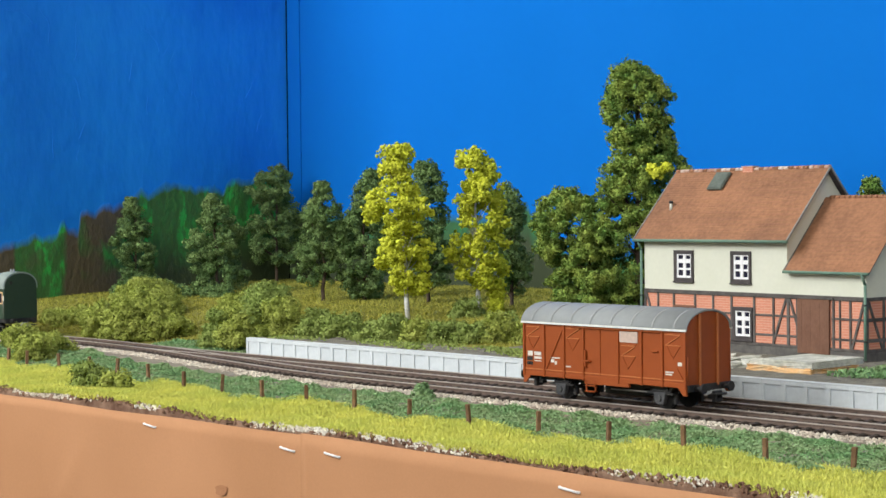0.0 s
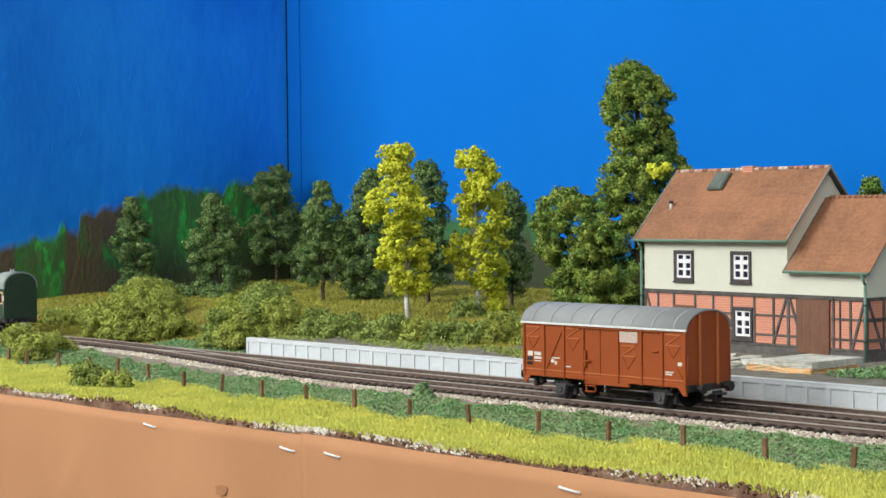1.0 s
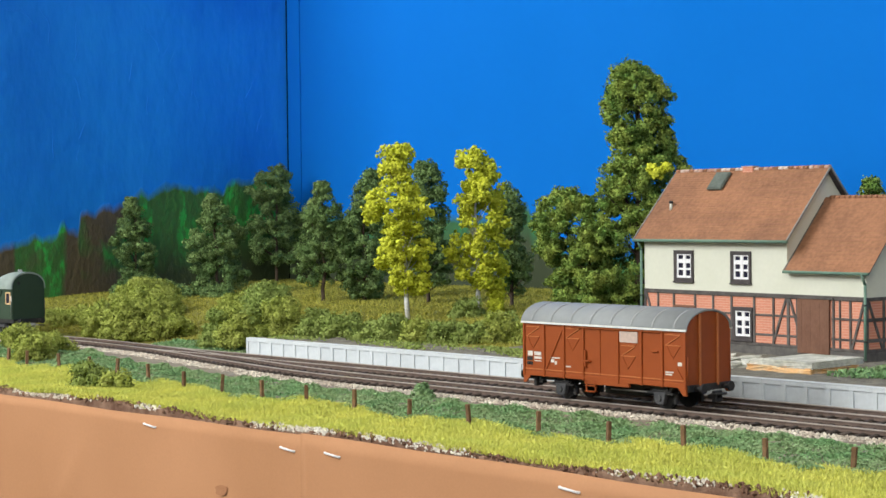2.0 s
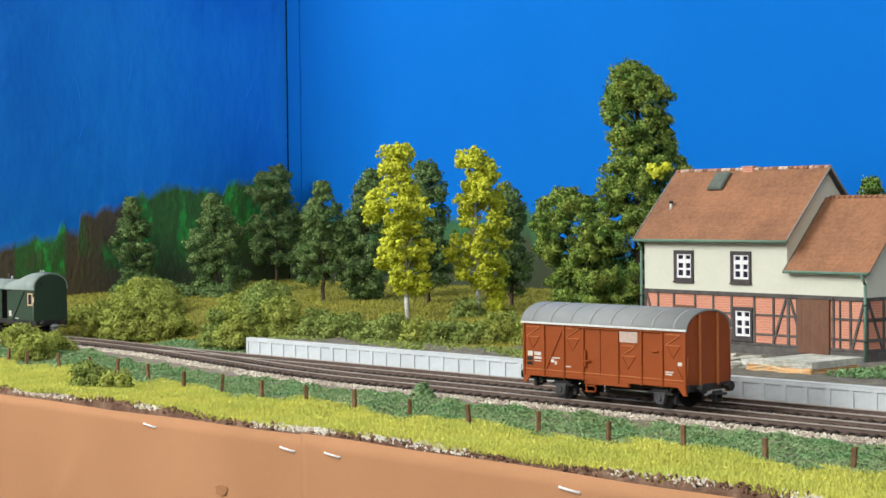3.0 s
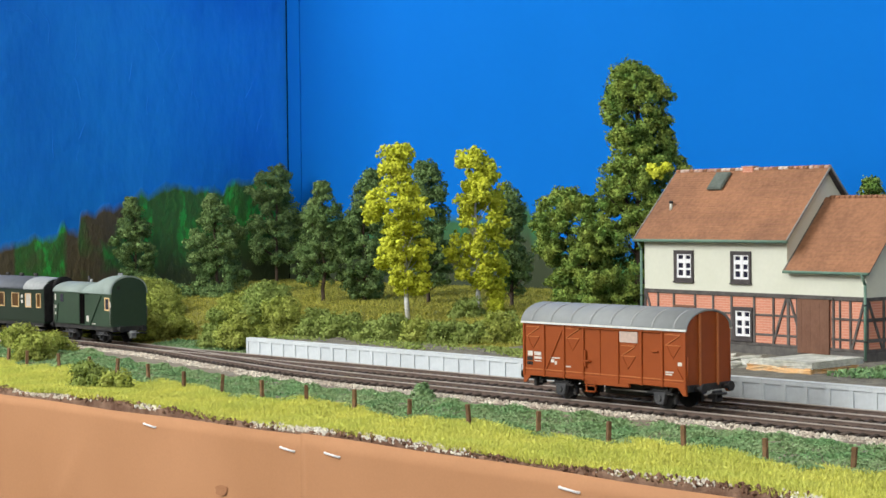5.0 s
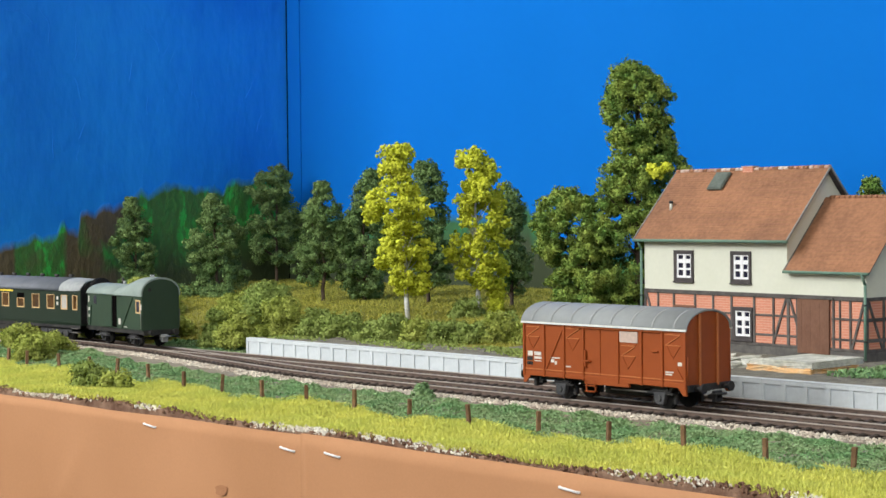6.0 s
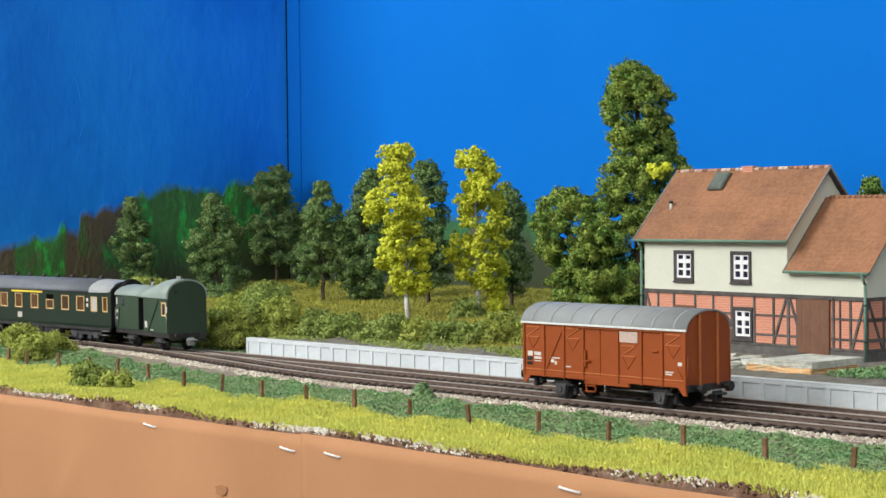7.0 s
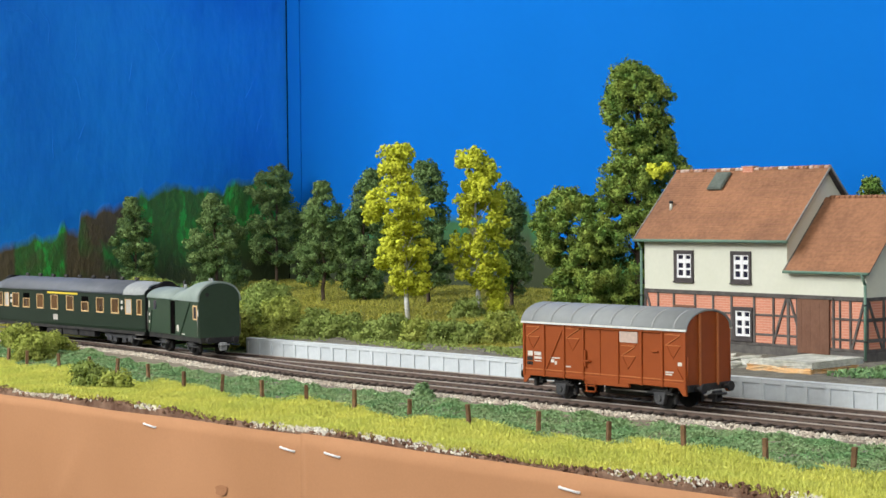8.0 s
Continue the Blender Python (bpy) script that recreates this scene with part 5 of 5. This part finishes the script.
        part("headstock", bevelled(box(B(), min(d * (L - 2), d * (L + 0.7)), max(d * (L - 2), d * (L + 0.7)), -15.5, 15.5, 9.4, 12.6), 0.3), BLACK, root)
        buffer_pair(root, d * (L + 0.6), d, 11.0)
        coupler(root, d * (L + 0.4), d, BLACK)
    part("underframe", box(B(), -L + 4, L - 4, -9, 9, 8.6, 11.9), BLACK, root)
    part("brake_gear", bevelled(box(B(), -8, 18, -5, 5, 4.2, 8.6), 0.6), BLACK, root)
    for l in (24.0, 88.5):
        wheelset(root, -L + l)


def luggage_van():
    """A guard's van with a raised lookout at the leading end, which is at +x."""
    root = thing("luggage_van", "dark green luggage van with a raised rounded lookout roof", "railway van")
    L, W, REAR = 40.0, 15.9, 45.0
    low = [(W, 12.8), (W, 36.9)] + arch(W, 36.9, 42.6)[1:-1] + [(-W, 36.9), (-W, 12.8)]
    part("body", prism(B(), low, -REAR, 6.5), GREEN_VAN, root)
    part("lookout", prism(B(), low, 6.5, L - 0.5), GREEN_VAN, root)
    # low roof, and lookout roof whose front edge swells up from it
    part("roof", prism(B(), arch(W + 0.8, 36.4, 43.6, n=22) + arch(W + 0.4, 36.4, 42.8, n=22)[::-1], -REAR - 0.8, 2, True), VAN_ROOF, root, "grey-green roof")
    bm, rings = B(), []
    for x, t in ((-1.0, 0.0), (3.0, 0.05), (6.5, 0.16), (10.0, 0.34), (13.5, 0.55), (17.0, 0.75), (21.0, 0.9), (26.0, 0.98), (30.0, 1.0), (L + 0.5, 1.0)):
        top, pw = 43.7 + 6.0 * t, 2.0 + 0.5 * t
        rings.append([bm.verts.new((x, y, z)) for y, z in arch(W + 0.85, 36.5, top, pw, 24)])
    for a, b in zip(rings, rings[1:]):
        for k in range(24):
            bm.faces.new((a[k], a[k + 1], b[k + 1], b[k])).smooth = True
    ring = [bm.verts.new((L + 0.5, y, z)) for y, z in arch(W - 0.2, 36.5, 48.4, 2.5, 24)]
    for k in range(24):
        bm.faces.new((rings[-1][k], rings[-1][k + 1], ring[k + 1], ring[k]))
    part("lookout_roof", bm, VAN_ROOF, root, "raised grey-green roof")
    part("end_wall", prism(B(), [(W - 0.3, 12.4), (W - 0.3, 37.0)] + arch(W - 0.3, 37.0, 48.5, 2.5)[1:-1] + [(-W + 0.3, 37.0), (-W + 0.3, 12.4)], L, L + 0.4), GREEN_VAN, root, "plain green end wall with a black disc for a small lamp hole")
    # black disc on the solid wall, its colour standing for the hole's shade
    part("lamp_hole", tube(B(), (L + 0.35, -9.5, 41), (L + 0.55, -9.5, 41), 1.5, 1.5, 14), BLACK, root)
    for s in (-1, 1):
        f = lambda a, b: (min(s * a, s * b), max(s * a, s * b))
        # no recess here: a near-black sheet on the solid side paints the doorway's shade
        part("door_opening", box(B(), -5.5, 1.6, *f(15.0, 16.0), 13.4, 35.8), SHADE_BLACK, root, "near-black sheet standing for the shade in the doorway")
        part("sliding_door", bevelled(box(B(), -22, -5.6, *f(15.9, 16.5), 13.2, 36), 0.2), GREEN_VAN, root)
        part("door_rail", box(B(), -24, 8, *f(15.9, 16.9), 36.0, 36.6), GREEN_VAN, root)
        w = part("window", box(B(), 31.6, 37.2, *f(15.6, 16.0), 25, 33.4), PANE, root, "small dark window")
        bm = B()
        for b in ((31.0, 32.0, 24.4, 34), (36.8, 37.8, 24.4, 34), (32.0, 36.8, 24.4, 25.4), (32.0, 36.8, 33.0, 34)):
            box(bm, b[0], b[1], *f(15.8, 16.3), b[2], b[3])
        part("window_frame", bm, CREAM_FRAME, w, "cream window frame")
        part("rear_window", box(B(), -35, -30.5, *f(15.8, 16.15), 29, 35), PANE, root, "small dark window")
        for a, b in (((26, 35), (9.5, 13.2)), ((-41, 13.4), (-38, 28))):
            part("brace", strut(B(), a, b, 0.8, *f(15.9, 16.6)), GREEN_VAN, root)
        for x0, x1, z0, z1 in ((4.2, 7.6, 15.5, 19.8), (12.5, 17.5, 13.8, 14.5), (38, 39.4, 27, 31), (-43.6, -42, 30, 34.5), (-43.6, -41.4, 24, 26), (-43.6, -42, 19, 21)):
            part("lettering", box(B(), x0, x1, *f(15.95, 16.1), z0, z1), LABEL, root, "small white lettering block")
        part("sole_bar", box(B(), -REAR, L, *f(13.8, 15.0), 9.6, 12.9), BLACK, root)
        # grey instead of black: the light on the boards' tops is in their colour
        part("running_board", bevelled(box(B(), -30, -10, *f(15.0, 17.6), 6.4, 7.0), 0.2), AXLE_AND_LIT_BOARD_GREY, root)
        part("running_board", bevelled(box(B(), 20, 38, *f(15.0, 17.6), 6.4, 7.0), 0.2), AXLE_AND_LIT_BOARD_GREY, root)
        for x in (-22.5, 22.5):
            axle_guard(root, x, s)
        for x in (-44.3, 39.3):
            part("handrail", tube(B(), (x, s * 16.6, 14), (x, s * 16.6, 27), 0.25, 0.25, 6), STEEL, root)
    for x in (30, 33.5):
        part("roof_vent", tube(B(), (x, -2, 48.6), (x, -2, 51.5), 1.0, 0.8, 10), HIGHLIGHT_AND_VENT_GREY, root, "pale roof vent")
    part("roof_vent", tube(B(), (-14, 0, 43), (-14, 0, 46), 1.4, 1.0, 10), HIGHLIGHT_AND_VENT_GREY, root, "pale roof vent")
    part("stove_pipe", tube(B(), (-24, 4, 42), (-24, 4, 48), 1.0, 1.0, 10), BLACK, root, "black stove pipe")
    part("underframe", box(B(), -41, 36, -9, 9, 8.4, 12.9), BLACK, root)
    for d, e in ((-1, REAR), (1, L)):
        part("headstock", bevelled(box(B(), min(d * (e - 2), d * (e + 0.6)), max(d * (e - 2), d * (e + 0.6)), -15, 15, 9.0, 12.9), 0.3), BLACK, root)
        buffer_pair(root, d * (e + 0.5), d, 11.0)
        coupler(root, d * (e + 0.3), d, COUPLER)
    # the van is a little narrower than the coach
    for ob in [q for c in root.children for q in (c, *c.children)]:
        ob.data.transform(Matrix.Diagonal((1, 0.93, 1, 1)))
    wheels = [wheelset(root, x) for x in (-22.5, 22.5)]
    return root, wheels


COACH_L = 216.0


def coach():
    root = thing("passenger_coach", "dark green passenger coach with a slate roof and brass-framed windows", "railway coach")
    L, W = COACH_L / 2, 16.4
    prof = [(W - 0.5, 11.6), (W, 13.5), (W, 37.6)] + arch(W, 37.6, 45.4)[1:-1] + [(-W, 37.6), (-W, 13.5), (-W + 0.5, 11.6)]
    part("body", prism(B(), prof, -L, L), GREEN_PAINT, root)
    r = part("roof", prism(B(), arch(W + 0.6, 37.2, 46.6, 2.2, 24) + arch(W + 0.2, 37.2, 45.8, 2.2, 24)[::-1], -L + 10, L - 28, True), COACH_ROOF, root, "slate grey roof")
    for d in (-1, 1):
        bm, rings = B(), []
        for x, t in (((L - 28) if d > 0 else (L - 10), 0.0), ((L - 12) if d > 0 else (L - 7), 0.12), (L - 4, 0.35), (L + 0.4, 0.8)):
            rings.append([bm.verts.new((d * x, y, z)) for y, z in arch(W + 0.6, 37.2 + t * 1.2, 46.5 - 3.2 * t, 2.2, 24)])
        for a, b in zip(rings, rings[1:]):
            for k in range(24):
                bm.faces.new((a[k], a[k + 1], b[k + 1], b[k])).smooth = True
        # pale grey on the leading end paints a highlight into the slate roof
        part("roof_end", bm, HIGHLIGHT_AND_VENT_GREY if d > 0 else COACH_ROOF, root, "drooping roof end")
        bm = prism(B(), [(8, 12.5), (8, 38)] + arch(8, 38, 46, 2.2, 12)[1:-1] + [(-8, 38), (-8, 12.5)], min(d * L, d * (L + 4.4)), max(d * L, d * (L + 4.4)))
        # black over the green end wall paints the shadow between the vehicles
        part("end_wall", prism(B(), [(W - 0.3, 12.6), (W - 0.3, 37.4)] + arch(W - 0.3, 37.4, 45.0)[1:-1] + [(-W + 0.3, 37.4), (-W + 0.3, 12.6)], min(d * L, d * (L + 0.3)), max(d * L, d * (L + 0.3))), RUBBER_AND_SHADE, root, "end wall coloured black for the shade on it")
        g = part("gangway", bm, RUBBER_AND_SHADE, root, "black rubber gangway bellows")
        for k in range(3):
            x = d * (L + 0.9 + 1.4 * k)
            part("bellows_fold", prism(B(), [(9.2, 12), (9.2, 38)] + arch(9.2, 38, 47, 2.2, 12)[1:-1] + [(-9.2, 38), (-9.2, 12)], x - 0.35, x + 0.35), RUBBER_AND_SHADE, g)
        buffer_pair(root, d * L, d, 11.0)
        coupler(root, d * (L - 1), d, BLACK)
        part("steps", box(box(B(), min(d * (L - 12), d * (L - 3)), max(d * (L - 12), d * (L - 3)), -17.2, -14, 6.0, 6.7), min(d * (L - 12), d * (L - 3)), max(d * (L - 12), d * (L - 3)), -17.0, -14, 9.0, 9.6), STEEL, root, "grey footsteps")
    for k in range(9):
        x = -L + 20 + k * 20
        v = part("roof_vent", tube(B(), (x, 0, 45.8), (x, 0, 48.2), 1.7, 1.2, 10), BLACK, r, "dark roof vent")
        part("vent_cap", tube(B(), (x - 2.4, 0, 48.0), (x + 2.4, 0, 48.0), 0.9, 0.9, 8), BLACK, v)
    for s in (-1, 1):
        f = lambda a, b: (min(s * a, s * b), max(s * a, s * b))
        for c, w, kind in ((7.2, 5.5, "amber"), (21.5, 7.5, "pale"), (39.6, 9.6, "amber"), (60.2, 9.6, "amber"), (81.4, 9.6, "open"), (103, 9.6, "amber"), (126, 9.6, "amber"), (147.5, 9.6, "amber"), (169, 9.6, "open"), (185.5, 9.6, "amber"), (200, 6.5, "pale"), (209.5, 5.0, "amber")):
            x = L - c
            win = part("window", box(B(), x - w / 2, x + w / 2, *f(16.2, 16.45), 23.6, 34.0), PALE_PANE if kind == "pale" else AMBER_PANE, root, "frosted window" if kind == "pale" else "brown tinted window")
            top = 30.5 if kind == "open" else 34.2
            bm = B()
            for b in ((x - w / 2 - 0.4, x - w / 2 + 0.3, 23.2, top), (x + w / 2 - 0.3, x + w / 2 + 0.4, 23.2, top), (x - w / 2, x + w / 2, 23.2, 24.1), (x - w / 2, x + w / 2, top - 0.4, top)):
                box(bm, b[0], b[1], *f(16.3, 16.8), b[2], b[3])
            part("window_frame", bm, CREAM_FRAME, win, "brass-coloured window frame")
            if kind == "open":
                # near-black sheet over the pane paints the shade of the open half
                part("open_gap", box(B(), x - w / 2, x + w / 2, *f(16.3, 16.55), 30.6, 34.4), SHADE_BLACK, win, "near-black sheet standing for the shade in the open upper half")
        part("class_stripe", box(B(), L - 136.5, L - 92.0, *f(16.3, 16.6), 35.2, 36.6), YELLOW_STRIPE, root, "yellow stripe")
        part("emblem", box(B(), L - 128.0, L - 121.5, *f(16.3, 16.5), 15.6, 19.8), PALE_PANE, root, "pale square emblem")
        for c in (30.6, 193.2):
            for z in (26.5, 30.5):
                part("lettering", box(B(), L - c - 1.2, L - c + 1.2, *f(16.3, 16.5), z, z + 2.4), LABEL, root, "small white lettering block")
        part("waist_moulding", box(B(), -L, L, *f(16.2, 16.55), 21.4, 21.8), GREEN_PAINT, root)
        part("sole_bar", box(B(), -L + 2, L - 2, *f(14.2, 15.8), 9.4, 12.2), BLACK, root)
        for c in (83, 107, 131):
            part("battery_box", bevelled(box(B(), L - c - 11, L - c + 11, *f(9, 14.5), 4.8, 9.4), 0.5), BLACK, root)
    wheels = []
    for d in (-1, 1):
        bx = d * (L - 38)
        bm = B()
        for s in (-1, 1):
            box(bm, bx - 21, bx + 21, s * 12.6 - 0.8, s * 12.6 + 0.8, 5.6, 8.6)
            for e in (-14, 14):
                box(bm, bx + e - 3, bx + e + 3, s * 13.2 - 0.9, s * 13.2 + 0.9, 3.2, 7.6)
                box(bm, bx + e * 0.45 - 2.4, bx + e * 0.45 + 2.4, s * 13.4 - 0.9, s * 13.4 + 0.9, 2.6, 5.6)
        box(bm, bx - 6, bx + 6, -12, 12, 5.8, 10)
        part("bogie_frame", bevelled(bm, 0.25), AXLE_AND_LIT_BOARD_GREY, root, "black bogie frame")
        wheels += [wheelset(root, bx + e) for e in (-14, 14)]
    return root, wheels


house()
ramp()
goods_wagon()
VAN, VAN_WHEELS = luggage_van()
COACH, COACH_WHEELS = coach()


# ---- the arriving train ----
def travelled(t):
    """Place of the van's middle along the track, in mm, with smooth slopes between the known times."""
    ts = np.array([0.0, 0.7, 1.4, 1.7, 2.8, 3.0, 3.5, 4.0, 4.5, 4.7, 5.8, 6.0, 6.5, 7.0, 7.5, 8.0])
    ss = np.array([-336.5, -336.5, -336.3, -332.0, -301.0, -293.9, -269.7, -242.3, -211.8, -199.6, -137.3, -131.2, -112.5, -87.6, -62.3, -34.1])
    d = np.diff(ss) / np.diff(ts)
    h = np.diff(ts)
    m = np.zeros(len(ts))
    m[0], m[-1] = d[0], d[-1]
    for k in range(1, len(ts) - 1):
        if d[k - 1] * d[k] > 0:
            w1, w2 = 2 * h[k] + h[k - 1], h[k] + 2 * h[k - 1]
            m[k] = (w1 + w2) / (w1 / d[k - 1] + w2 / d[k])
    k = min(max(int(np.searchsorted(ts, t) - 1), 0), len(ts) - 2)
    u = (t - ts[k]) / h[k]
    return float((1 + 2 * u) * (1 - u) ** 2 * ss[k] + u * (1 - u) ** 2 * h[k] * m[k] + u * u * (3 - 2 * u) * ss[k + 1] + u * u * (u - 1) * h[k] * m[k + 1])


LINE_X = np.arange(-1300.0, 100.0, 2.0)
LINE_S = np.concatenate([[0.0], np.cumsum(np.hypot(2.0, np.diff(line_y(LINE_X))))])
LINE_S = LINE_S - np.interp(-330.0, LINE_X, LINE_S)


def on_line(s, half):
    """Pose of a vehicle whose middle is s along the track and whose pivots stand half a base before and behind it."""
    xa, xb = np.interp([s - half, s + half], LINE_S, LINE_X)
    ya, yb = line_y(xa), line_y(xb)
    return pose((xa + xb) / 2 * MM, float(ya + yb) / 2 * MM, 0, 0, 0, math.degrees(math.atan2(yb - ya, xb - xa)))


def motions():
    times = [k / 15 for k in range(121)]
    walk(VAN, [(t, on_line(travelled(t), 22.5)) for t in times])
    walk(COACH, [(t, on_line(travelled(t) - 57.0 - COACH_L / 2, COACH_L / 2 - 38)) for t in times])
    for w in VAN_WHEELS + COACH_WHEELS:
        x = w.location.x
        walk(w, [(t, pose(x, 0, 5.6 * MM, 0, math.degrees((travelled(t) - travelled(0.0)) / 5.6), 0)) for t in times])


motions()
